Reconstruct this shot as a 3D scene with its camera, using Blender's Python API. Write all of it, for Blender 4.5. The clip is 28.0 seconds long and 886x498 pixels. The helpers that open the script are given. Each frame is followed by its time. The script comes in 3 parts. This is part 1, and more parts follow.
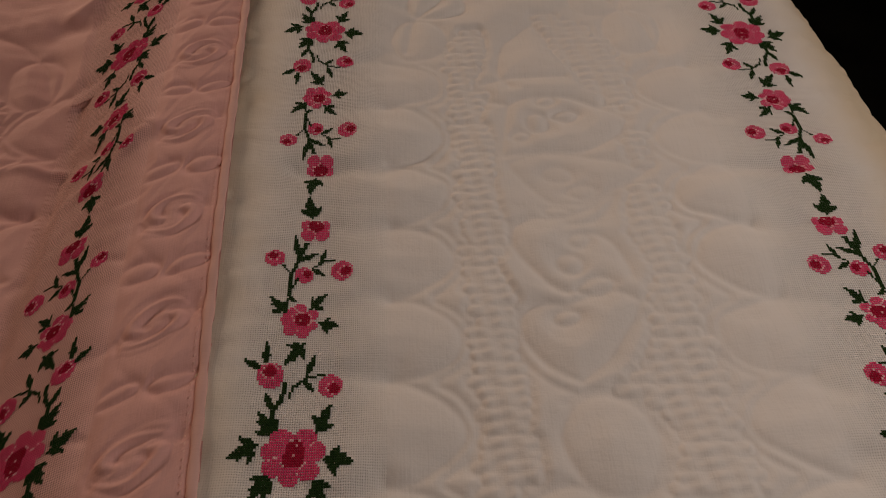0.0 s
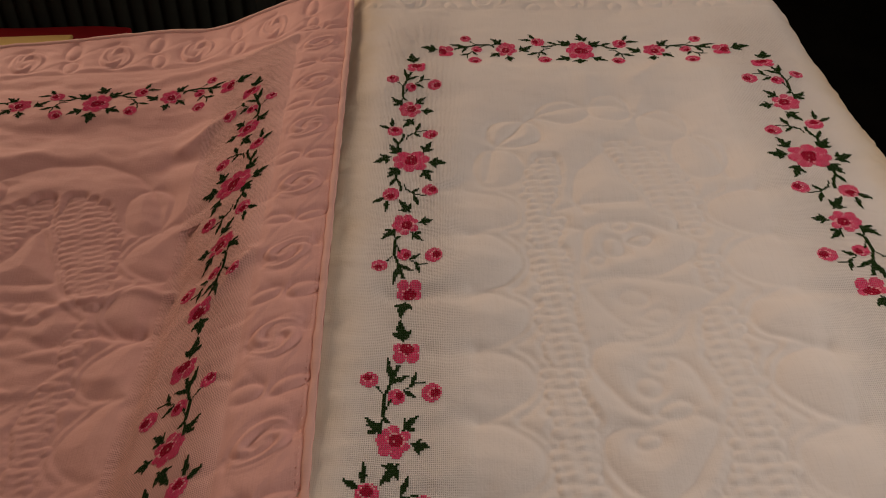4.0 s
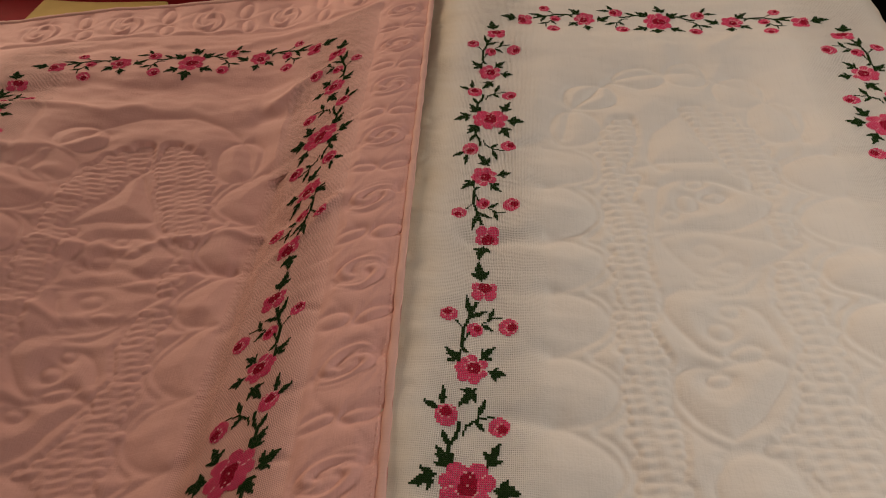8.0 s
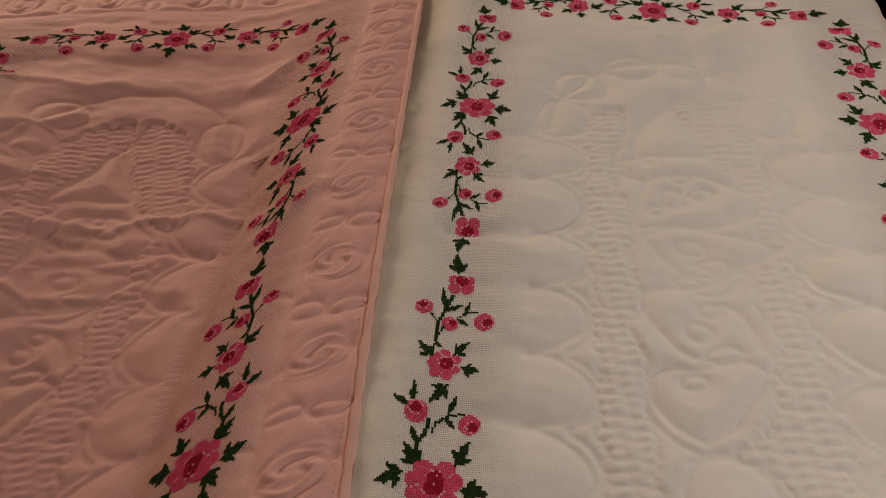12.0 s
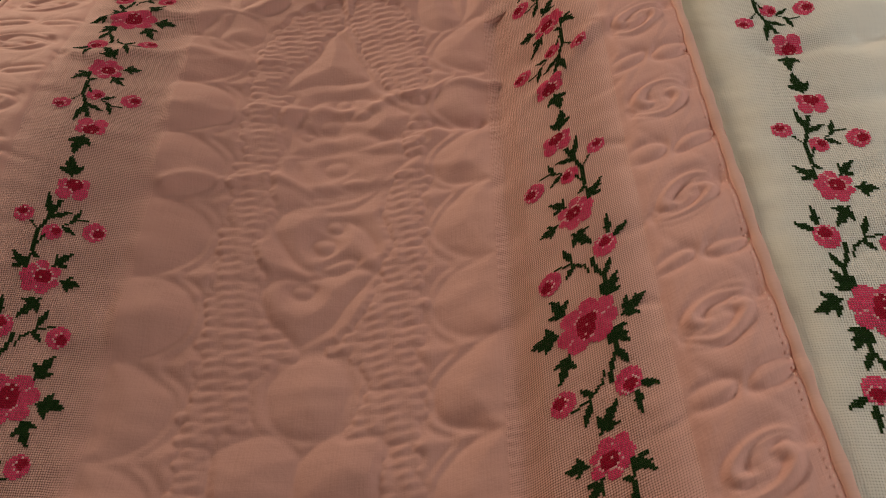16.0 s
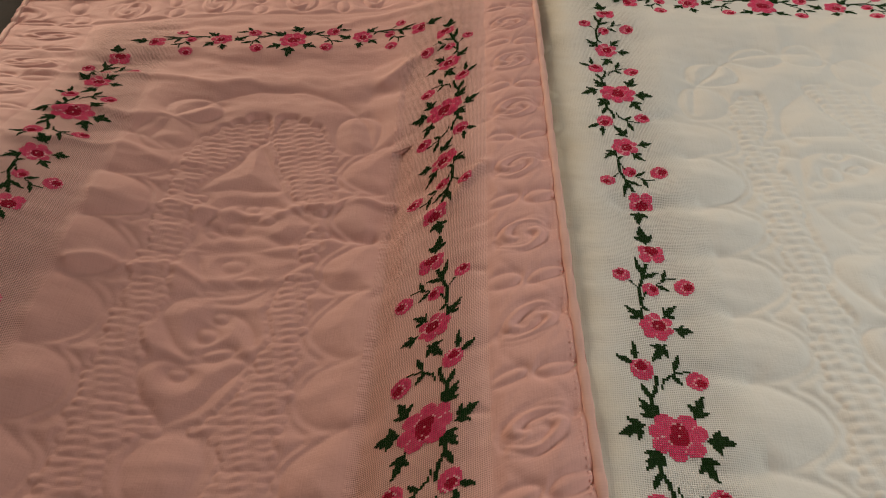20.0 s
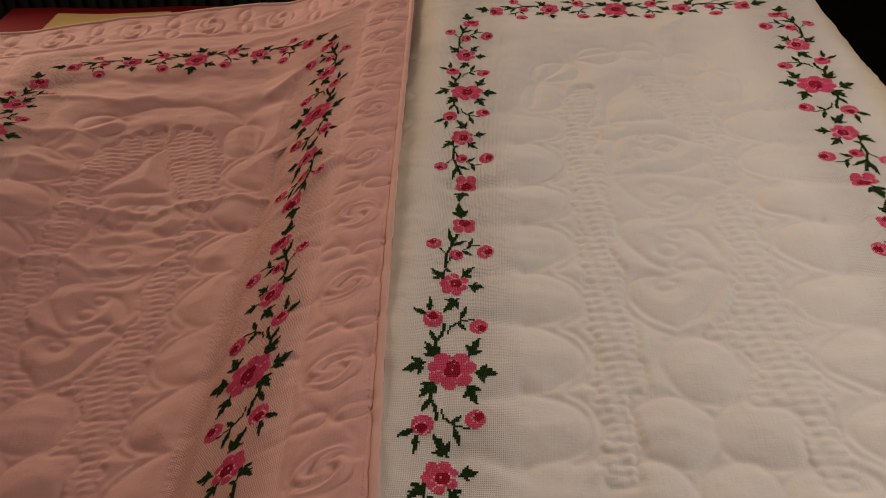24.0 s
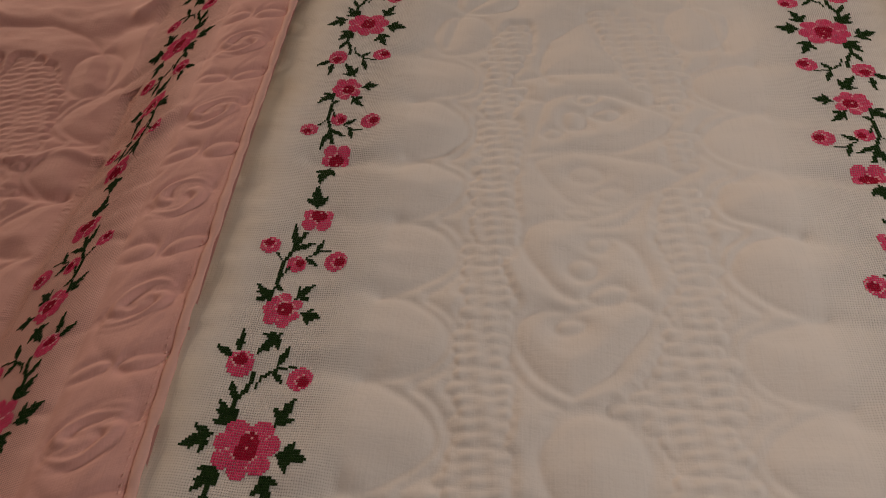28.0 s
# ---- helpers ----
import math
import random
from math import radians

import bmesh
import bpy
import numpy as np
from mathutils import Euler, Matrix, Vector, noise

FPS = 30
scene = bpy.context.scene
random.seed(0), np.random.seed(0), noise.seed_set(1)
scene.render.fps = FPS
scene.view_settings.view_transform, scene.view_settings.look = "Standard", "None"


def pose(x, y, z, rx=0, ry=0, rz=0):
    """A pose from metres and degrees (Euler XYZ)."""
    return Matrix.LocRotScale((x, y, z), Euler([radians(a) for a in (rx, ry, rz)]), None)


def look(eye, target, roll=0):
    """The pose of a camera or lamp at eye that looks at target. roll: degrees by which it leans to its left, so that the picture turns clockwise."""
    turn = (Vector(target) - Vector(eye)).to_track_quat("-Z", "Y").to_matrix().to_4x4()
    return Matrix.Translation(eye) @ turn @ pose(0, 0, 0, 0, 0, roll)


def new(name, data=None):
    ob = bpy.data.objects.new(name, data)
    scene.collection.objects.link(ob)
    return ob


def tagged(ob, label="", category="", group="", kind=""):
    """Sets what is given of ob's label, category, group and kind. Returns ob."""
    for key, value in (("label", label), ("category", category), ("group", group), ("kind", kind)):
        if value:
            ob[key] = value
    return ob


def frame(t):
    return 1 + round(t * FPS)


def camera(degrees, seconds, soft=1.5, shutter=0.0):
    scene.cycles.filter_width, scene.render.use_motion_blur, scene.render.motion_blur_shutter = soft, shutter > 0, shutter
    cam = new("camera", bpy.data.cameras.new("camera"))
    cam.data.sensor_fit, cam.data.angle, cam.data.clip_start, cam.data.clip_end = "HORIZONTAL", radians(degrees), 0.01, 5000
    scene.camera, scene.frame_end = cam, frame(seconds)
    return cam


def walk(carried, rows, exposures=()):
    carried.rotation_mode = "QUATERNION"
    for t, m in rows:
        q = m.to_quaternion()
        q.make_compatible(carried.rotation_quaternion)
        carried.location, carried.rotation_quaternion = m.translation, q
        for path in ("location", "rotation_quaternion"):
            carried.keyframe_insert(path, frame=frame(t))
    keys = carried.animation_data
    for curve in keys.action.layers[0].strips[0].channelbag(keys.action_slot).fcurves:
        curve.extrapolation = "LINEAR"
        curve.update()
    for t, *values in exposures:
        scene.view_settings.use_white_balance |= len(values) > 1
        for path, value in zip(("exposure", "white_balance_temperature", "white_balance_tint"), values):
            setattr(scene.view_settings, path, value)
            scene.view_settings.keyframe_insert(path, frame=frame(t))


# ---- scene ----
cam = camera(57.9, 28.0, 1.05)
PATH = [
    (0, (-0.1411, -0.4616, 0.4772), (-0.0124, 0.8299, -1.0444), 5.80),
    (0.5, (-0.1615, -0.5182, 0.5367), (-0.1388, 0.8298, -0.9406), 4.23),
    (1, (-0.1622, -0.541, 0.5553), (-0.161, 0.8628, -0.8693), 3.75),
    (1.5, (-0.1711, -0.5483, 0.549), (-0.2457, 0.8565, -0.8726), 2.02),
    (2, (-0.1552, -0.521, 0.5204), (-0.1573, 0.8315, -0.953), 2.86),
    (2.5, (-0.1572, -0.4782, 0.5037), (-0.0682, 0.905, -0.9382), 4.78),
    (3, (-0.1783, -0.482, 0.5269), (-0.1476, 0.954, -0.8648), 3.14),
    (3.5, (-0.1737, -0.4664, 0.5274), (-0.1773, 0.9906, -0.8426), 1.86),
    (5.5, (-0.1261, -0.4922, 0.5115), (-0.2114, 0.9571, -0.8641), -3.31),
    (6, (-0.127, -0.4925, 0.5067), (-0.1678, 0.9455, -0.8828), -2.71),
    (6.5, (-0.1319, -0.4962, 0.5049), (-0.1781, 0.9383, -0.8879), -2.22),
    (7, (-0.1723, -0.5163, 0.5128), (-0.3551, 0.9003, -0.8872), -2.85),
    (7.5, (-0.1878, -0.5249, 0.5069), (-0.3856, 0.8925, -0.8902), -1.83),
    (8, (-0.1797, -0.5293, 0.5137), (-0.3511, 0.9127, -0.8614), -0.90),
    (8.5, (-0.1759, -0.5146, 0.5158), (-0.3176, 0.9246, -0.8657), -0.38),
    (9, (-0.1618, -0.4981, 0.5135), (-0.2811, 0.937, -0.8744), -0.66),
    (9.5, (-0.1418, -0.4858, 0.5079), (-0.2552, 0.9442, -0.8858), -1.67),
    (10, (-0.1123, -0.4747, 0.5123), (-0.1615, 0.9561, -0.8842), -2.09),
    (10.5, (-0.1214, -0.4805, 0.5024), (-0.1498, 0.9319, -0.9133), -1.12),
    (11, (-0.1382, -0.4975, 0.5065), (-0.2446, 0.9303, -0.89), -1.64),
    (11.5, (-0.1504, -0.5129, 0.5149), (-0.3555, 0.8847, -0.9009), -1.32),
    (12, (-0.1637, -0.5103, 0.5106), (-0.3264, 0.8989, -0.8993), 0.81),
    (12.5, (-0.2133, -0.4357, 0.5172), (-0.3628, 0.9683, -0.8993), 1.80),
    (14.5, (-0.3099, -0.4101, 0.419), (-0.3088, 0.9491, -1.0483), -3.29),
    (15, (-0.292, -0.4183, 0.4178), (-0.5214, 0.856, -1.1065), -10.27),
    (15.5, (-0.3415, -0.46, 0.3987), (-0.6437, 0.7494, -1.1653), -11.38),
    (16, (-0.4165, -0.5279, 0.4395), (-0.6547, 0.7074, -1.1153), -9.67),
    (16.5, (-0.4474, -0.5785, 0.4389), (-0.6119, 0.7108, -1.0812), -6.50),
    (17, (-0.4555, -0.6081, 0.4305), (-0.6191, 0.693, -1.0795), -4.27),
    (17.5, (-0.4588, -0.6207, 0.4244), (-0.607, 0.6931, -1.0762), -1.85),
    (18, (-0.4513, -0.6261, 0.4204), (-0.5979, 0.6914, -1.0772), -1.06),
    (18.5, (-0.4365, -0.6178, 0.4334), (-0.5426, 0.7131, -1.0558), 0.69),
    (19, (-0.4065, -0.6024, 0.4498), (-0.5238, 0.7753, -0.9953), 0.50),
    (19.5, (-0.3792, -0.5928, 0.47), (-0.5269, 0.8419, -0.9156), 0.77),
    (20, (-0.3423, -0.5763, 0.477), (-0.4696, 0.8939, -0.8729), 0.99),
    (20.5, (-0.3071, -0.5591, 0.4815), (-0.4352, 0.9168, -0.862), 0.46),
    (21, (-0.252, -0.5318, 0.4798), (-0.3047, 0.9423, -0.8708), 0.53),
    (21.5, (-0.1763, -0.5032, 0.4845), (-0.1361, 0.9849, -0.8512), 0.24),
    (23.5, (-0.1553, -0.6382, 0.5155), (-0.2281, 0.862, -0.8051), -1.09),
    (24, (-0.1587, -0.672, 0.5174), (-0.3138, 0.8289, -0.7953), -2.18),
    (24.5, (-0.1388, -0.6685, 0.5149), (-0.282, 0.8218, -0.8113), -1.78),
    (25, (-0.0864, -0.5733, 0.4973), (-0.1431, 0.9089, -0.8443), -0.75),
    (25.5, (-0.0673, -0.4782, 0.4715), (-0.1165, 0.9865, -0.8894), 1.32),
    (26, (-0.0648, -0.4471, 0.4635), (-0.1723, 1.0086, -0.9038), 0.59),
    (26.5, (-0.0539, -0.4351, 0.4567), (-0.1694, 0.9918, -0.94), -0.14),
    (27, (-0.0475, -0.4369, 0.454), (-0.1963, 0.9693, -0.9604), -1.07),
    (27.5, (-0.0575, -0.4489, 0.438), (-0.2644, 0.888, -1.0351), -1.67),
    (28, (-0.0456, -0.446, 0.4326), (-0.2371, 0.8791, -1.0532), -1.49),
]
EXPOSURES = [(0, -0.74, 6650, 12), (1, -0.45, 6750, 13), (2, -0.30, 6700, 12), (3, -0.40, 6800, 13), (6, -0.22, 6650, 9), (7, -0.33, 6650, 7), (8, -0.10, 6600, 5), (10, -0.22, 6500, 6), (12, -0.28, 6600, 7), (15, 0.06, 6300, 0), (18, 0.12, 6100, -10), (20, 0.18, 5900, -6), (21, 0.18, 6100, -1), (24, -0.23, 6650, 8), (25.5, -0.52, 6750, 12), (28, -0.51, 6550, 10)]
walk(cam, [(t, look(eye, target, roll)) for t, eye, target, roll in PATH], EXPOSURES)

# ---------------------------------------------------------------- light
world = bpy.data.worlds.new("world")
scene.world = world
world.use_nodes = True
wn = world.node_tree.nodes
sky = wn.new("ShaderNodeTexSky")
sky.sky_type, sky.sun_disc, sky.sun_elevation, sky.sun_rotation = "NISHITA", False, radians(30), radians(20)
world.node_tree.links.new(sky.outputs[0], wn["Background"].inputs[0])
wn["Background"].inputs[1].default_value = 0.05


def added_light(name, m, w, h, watts, colour):
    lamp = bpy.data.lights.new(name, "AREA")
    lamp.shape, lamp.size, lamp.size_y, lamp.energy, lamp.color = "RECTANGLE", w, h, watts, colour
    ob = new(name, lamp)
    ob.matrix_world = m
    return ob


# source unseen: lamp added far left for low, warm raking light
added_light("added_light_west", look((-2.30, 2.05, 0.80), (0.1, 0.6, 0.0)), 1.5, 1.0, 58, (1.0, 0.75, 0.56))
# no known source: added close on the right to brighten the near side
added_light("added_light_east", look((0.82, -0.16, 1.02), (0.15, 0.15, 0.0)), 0.9, 0.6, 9.8, (1.0, 0.95, 0.90))


# ---------------------------------------------------------------- materials
def material(name, rough=0.8, sheen=0.0, gloss=0.2):
    m = bpy.data.materials.new(name)
    m.use_nodes = True
    b = m.node_tree.nodes["Principled BSDF"]
    b.inputs["Roughness"].default_value = rough
    b.inputs["Sheen Weight"].default_value = sheen
    b.inputs["Specular IOR Level"].default_value = gloss
    return m, m.node_tree.nodes, m.node_tree.links, b


def maths(n, l, op, a, b=None):
    x = n.new("ShaderNodeMath")
    x.operation = op
    for i, s in enumerate((a, b)):
        if s is None:
            continue
        if isinstance(s, (int, float)):
            x.inputs[i].default_value = s
        else:
            l.new(s, x.inputs[i])
    return x.outputs[0]


def noise_tex(n, l, scale, detail=3.0, coord=None, rough=0.55):
    x = n.new("ShaderNodeTexNoise")
    x.inputs["Scale"].default_value, x.inputs["Detail"].default_value, x.inputs["Roughness"].default_value = scale, detail, rough
    if coord is not None:
        l.new(coord, x.inputs["Vector"])
    return x.outputs["Fac"]


def ramp(n, l, fac, dark, light, lo=0.3, hi=0.7):
    r = n.new("ShaderNodeValToRGB")
    r.color_ramp.elements[0].color, r.color_ramp.elements[1].color = (*dark, 1), (*light, 1)
    r.color_ramp.elements[0].position, r.color_ramp.elements[1].position = lo, hi
    l.new(fac, r.inputs[0])
    return r.outputs[0]


def mix(n, l, fac, a, b):
    x = n.new("ShaderNodeMix")
    x.data_type = "RGBA"
    if isinstance(fac, (int, float)):
        x.inputs[0].default_value = fac
    else:
        l.new(fac, x.inputs[0])
    for i, s in ((6, a), (7, b)):
        if isinstance(s, tuple):
            x.inputs[i].default_value = (*s, 1)
        else:
            l.new(s, x.inputs[i])
    return x.outputs[2]


PITCH_U, PITCH_V = 0.00163, 0.00181  # one cross stitch, across and along the mat
OBLONG = PITCH_V / PITCH_U


def cloth(name, base, other, weave=0.0, rough=0.75, fade=0.18, openness=0.3, edge_tone=None, inner=None):
    """Cotton with fine thread bump; weave: how open the counted weave is, with a hole at each corner of a stitch."""
    m, n, l, b = material(name, rough, 0.12)
    uv = n.new("ShaderNodeUVMap").outputs[0]
    sep = n.new("ShaderNodeSeparateXYZ")
    l.new(uv, sep.inputs[0])
    soft = noise_tex(n, l, 9.0, 4.0, uv)
    colour = ramp(n, l, soft, other, base, 0.25, 0.75)
    # single thicker threads along and across
    slubs = []
    for a, b2 in ((700.0, 26.0), (26.0, 700.0)):
        stretch = n.new("ShaderNodeMapping")
        stretch.inputs["Scale"].default_value = (a, b2, 1.0)
        l.new(uv, stretch.inputs["Vector"])
        slubs.append(noise_tex(n, l, 1.0, 2.0, stretch.outputs[0]))
    slub = maths(n, l, "ADD", slubs[0], maths(n, l, "MULTIPLY", slubs[1], 0.6))
    streak = maths(n, l, "MULTIPLY", maths(n, l, "SUBTRACT", slub, 0.82), 0.6)
    streak = maths(n, l, "MINIMUM", maths(n, l, "MAXIMUM", streak, 0.0), 1.0)
    colour = mix(n, l, streak, colour, tuple(c * 0.72 for c in other))
    if edge_tone:
        # turns tan towards both long edges
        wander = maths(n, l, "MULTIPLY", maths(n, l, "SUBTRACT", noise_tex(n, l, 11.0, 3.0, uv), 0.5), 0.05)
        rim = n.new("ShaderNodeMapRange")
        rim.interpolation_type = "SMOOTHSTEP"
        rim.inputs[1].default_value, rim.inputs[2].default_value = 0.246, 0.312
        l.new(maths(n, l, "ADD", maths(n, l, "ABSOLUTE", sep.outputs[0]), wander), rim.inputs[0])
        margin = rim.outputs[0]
        colour = mix(n, l, margin, colour, edge_tone)
    fuzz = maths(n, l, "ADD", maths(n, l, "MULTIPLY", noise_tex(n, l, 300.0, 4.0, uv), 1.5), maths(n, l, "MULTIPLY", slub, 1.2))
    waves = []
    for i, pitch in ((0, PITCH_U), (1, PITCH_V)):
        wob = maths(n, l, "MULTIPLY", noise_tex(n, l, 60.0, 2.0, uv), pitch * 1.2)
        x = maths(n, l, "MULTIPLY", maths(n, l, "ADD", sep.outputs[i], wob), math.tau / pitch)
        waves.append(maths(n, l, "MULTIPLY", maths(n, l, "ADD", maths(n, l, "COSINE", x), 1.0), 0.5))
    if weave:
        hole = maths(n, l, "MULTIPLY", maths(n, l, "POWER", waves[0], 1.5), maths(n, l, "POWER", waves[1], 1.5))
        lines = maths(n, l, "MAXIMUM", maths(n, l, "POWER", waves[0], 3.6), maths(n, l, "POWER", waves[1], 3.6))
        vary = maths(n, l, "ADD", maths(n, l, "MULTIPLY", noise_tex(n, l, 22.0, 4.0, uv), 1.2), 0.3)
        pit = maths(n, l, "MULTIPLY", maths(n, l, "ADD", hole, maths(n, l, "MULTIPLY", lines, openness)), vary)
        gap = (other[0] * 0.33, other[1] * 0.27, other[2] * 0.23)
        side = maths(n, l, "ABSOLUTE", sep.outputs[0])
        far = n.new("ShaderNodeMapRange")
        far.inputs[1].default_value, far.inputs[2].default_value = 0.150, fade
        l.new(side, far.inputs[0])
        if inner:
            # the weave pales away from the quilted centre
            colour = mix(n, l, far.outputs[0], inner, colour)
        pit = maths(n, l, "MULTIPLY", pit, far.outputs[0])
        for axis, start, end in ((0, 0.240, 0.272), (1, 0.530, 0.575)):
            closing = n.new("ShaderNodeMapRange")
            closing.inputs[1].default_value, closing.inputs[2].default_value, closing.inputs[3].default_value, closing.inputs[4].default_value = start, end, 1.0, 0.25
            l.new(side if axis == 0 else sep.outputs[1], closing.inputs[0])
            pit = maths(n, l, "MULTIPLY", pit, closing.outputs[0])
        if edge_tone:
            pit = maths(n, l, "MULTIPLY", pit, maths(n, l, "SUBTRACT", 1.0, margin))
        colour = mix(n, l, maths(n, l, "MULTIPLY", pit, weave), colour, gap)
        height = maths(n, l, "SUBTRACT", fuzz, maths(n, l, "MULTIPLY", pit, 3.0))
        dist = 0.0004
    else:
        height = fuzz
        dist = 0.0003
    l.new(colour, b.inputs["Base Color"])
    bump = n.new("ShaderNodeBump")
    bump.inputs["Strength"].default_value, bump.inputs["Distance"].default_value = 0.6, dist
    l.new(height, bump.inputs["Height"])
    l.new(bump.outputs[0], b.inputs["Normal"])
    return m


def thread(name, base, other, sheen=0.0):
    m, n, l, b = material(name, 0.7, sheen, 0.08)
    geo = n.new("ShaderNodeNewGeometry")
    tex = n.new("ShaderNodeTexCoord").outputs["Object"]
    colour = ramp(n, l, geo.outputs["Random Per Island"], other, base, 0.0, 0.8)
    l.new(colour, b.inputs["Base Color"])
    bump = n.new("ShaderNodeBump")
    bump.inputs["Strength"].default_value, bump.inputs["Distance"].default_value = 0.5, 0.0003
    l.new(noise_tex(n, l, 1800.0, 1.0, tex), bump.inputs["Height"])
    l.new(bump.outputs[0], b.inputs["Normal"])
    return m


def plain(name, base, other, scale=8.0, rough=0.7, bump_m=0.002, bump_scale=60.0, gloss=0.2):
    m, n, l, b = material(name, rough, 0.0, gloss)
    tex = n.new("ShaderNodeTexCoord").outputs["Object"]
    l.new(ramp(n, l, noise_tex(n, l, scale, 5.0, tex), other, base), b.inputs["Base Color"])
    bump = n.new("ShaderNodeBump")
    bump.inputs["Strength"].default_value, bump.inputs["Distance"].default_value = 0.4, bump_m
    l.new(noise_tex(n, l, bump_scale, 4.0, tex), bump.inputs["Height"])
    l.new(bump.outputs[0], b.inputs["Normal"])
    return m


EDGE_TAN = (0.68, 0.545, 0.385)
# the last pink is the cotton made paler, for light the border catches
PINK = (cloth("pink_cotton", (0.68, 0.368, 0.320), (0.63, 0.328, 0.284)), cloth("pink_counted_weave", (0.84, 0.482, 0.424), (0.79, 0.438, 0.384), 0.78, 0.75, 0.178, 0.60, inner=(0.67, 0.352, 0.307)), cloth("pink_binding", (0.78, 0.465, 0.400), (0.72, 0.415, 0.352)), cloth("pink_border_cotton_lit", (0.76, 0.415, 0.366), (0.71, 0.375, 0.328)))
WHITE = (cloth("white_cotton", (0.83, 0.762, 0.708), (0.79, 0.716, 0.662), edge_tone=EDGE_TAN), cloth("white_counted_weave", (0.83, 0.767, 0.713), (0.79, 0.721, 0.667), 0.52, 0.75, 0.20, 0.25, EDGE_TAN), cloth("white_binding", (0.74, 0.62, 0.46), (0.68, 0.55, 0.40)))
WHITE += WHITE[:1]
T_PETAL = thread("rose_pink_thread", (0.82, 0.082, 0.205), (0.68, 0.052, 0.145), 0.05)
T_HEART = thread("crimson_thread", (0.42, 0.012, 0.045), (0.32, 0.008, 0.032))
T_PALE = thread("pale_pink_thread", (0.90, 0.56, 0.56), (0.86, 0.46, 0.48))
T_GREEN = thread("dark_green_thread", (0.020, 0.048, 0.011), (0.011, 0.030, 0.006))
T_CREAM = thread("cream_thread", (0.55, 0.48, 0.38), (0.48, 0.41, 0.32))
T_HEM = thread("hem_thread", (0.80, 0.49, 0.42), (0.72, 0.42, 0.35))
# for the added walls: warm, so that their bounce tints the shade
M_WALL = plain("wall_bounce_paint", (0.42, 0.31, 0.215), (0.38, 0.28, 0.19), 3.0, 0.85, 0.001, 200.0)
M_FLOOR = plain("dark_carpet", (0.006, 0.006, 0.005), (0.003, 0.003, 0.003), 6.0, 1.0, 0.002, 60.0, 0.0)
M_SOFA = plain("dark_ribbed_upholstery", (0.022, 0.022, 0.016), (0.015, 0.015, 0.011), 20.0, 0.9, 0.001, 900.0)
M_SHEET = plain("brown_cover", (0.03, 0.016, 0.010), (0.02, 0.011, 0.007), 14.0, 0.9, 0.001, 500.0)
M_RED = plain("red_cotton", (0.34, 0.008, 0.012), (0.27, 0.006, 0.010), 20.0, 0.8, 0.0006, 600.0)
M_YELLOW = plain("yellow_cotton", (0.62, 0.42, 0.13), (0.55, 0.36, 0.11), 20.0, 0.8, 0.0006, 600.0)


# ---------------------------------------------------------------- mesh helpers
def mesh_of(name, verts, faces, mat, uv=None, smooth=True, normals=None):
    me = bpy.data.meshes.new(name)
    verts, faces = np.asarray(verts, np.float32), np.asarray(faces, np.int32)
    k = faces.shape[1]
    me.vertices.add(len(verts))
    me.vertices.foreach_set("co", verts.ravel())
    me.loops.add(faces.size)
    me.loops.foreach_set("vertex_index", faces.ravel())
    me.polygons.add(len(faces))
    me.polygons.foreach_set("loop_start", np.arange(0, faces.size, k, dtype=np.int32))
    me.polygons.foreach_set("use_smooth", np.full(len(faces), smooth))
    if uv is not None:
        me.uv_layers.new(name="UVMap").data.foreach_set("uv", np.asarray(uv, np.float32)[faces.ravel()].ravel())
    me.materials.append(mat)
    me.update(calc_edges=True)
    me.validate()
    if normals is not None:
        me.normals_split_custom_set_from_vertices(normals)
    return me


def part(name, me, parent, label=""):
    ob = new(name, me)
    ob.parent = parent
    return tagged(ob, label)


def part_bm(name, bm, mat, parent, label=""):
    me = bpy.data.meshes.new(name)
    bm.to_mesh(me)
    bm.free()
    me.materials.append(mat)
    ob = new(name, me)
    ob.parent = parent
    return tagged(ob, label)


def block(x0, x1, y0, y1, z0, z1, bevel=0.0, segments=3):
    bm = bmesh.new()
    bmesh.ops.create_cube(bm, size=1.0)
    for v in bm.verts:
        v.co = ((x0 + x1) / 2 + v.co.x * (x1 - x0), (y0 + y1) / 2 + v.co.y * (y1 - y0), (z0 + z1) / 2 + v.co.z * (z1 - z0))
    if bevel:
        bmesh.ops.bevel(bm, geom=bm.edges[:], offset=bevel, segments=segments, affect="EDGES", profile=0.5)
    return bm


# ---------------------------------------------------------------- quilting pattern
HALF_W, FAR, NEAR = 0.350, 0.672, -0.606  # the mat, edge to edge
BAND = 0.156  # sewn line between centre and embroidered band
TOP_IN, BOT_IN = 0.400, -0.388
LOW_RIM = -0.530
NU, NV = 541, 987
STEP = 2 * HALF_W / (NU - 1)


def line(*pts, gap=0.0015):
    out = []
    for (a, b), (c, d) in zip(pts[:-1], pts[1:]):
        k = max(2, int(math.hypot(c - a, d - b) / gap))
        s = np.linspace(0, 1, k)
        out.append(np.stack([a + (c - a) * s, b + (d - b) * s], 1))
    return np.concatenate(out)


def oval(cu, cv, ru, rv, a0=0.0, a1=360.0):
    k = max(12, int(max(ru, rv) * radians(abs(a1 - a0)) / 0.0015))
    s = np.radians(np.linspace(a0, a1, k))
    return np.stack([cu + ru * np.cos(s), cv + rv * np.sin(s)], 1)


def bend(p, q, r):
    s = np.linspace(0, 1, 60)[:, None]
    return (1 - s) ** 2 * np.array(p) + 2 * s * (1 - s) * np.array(q) + s**2 * np.array(r)


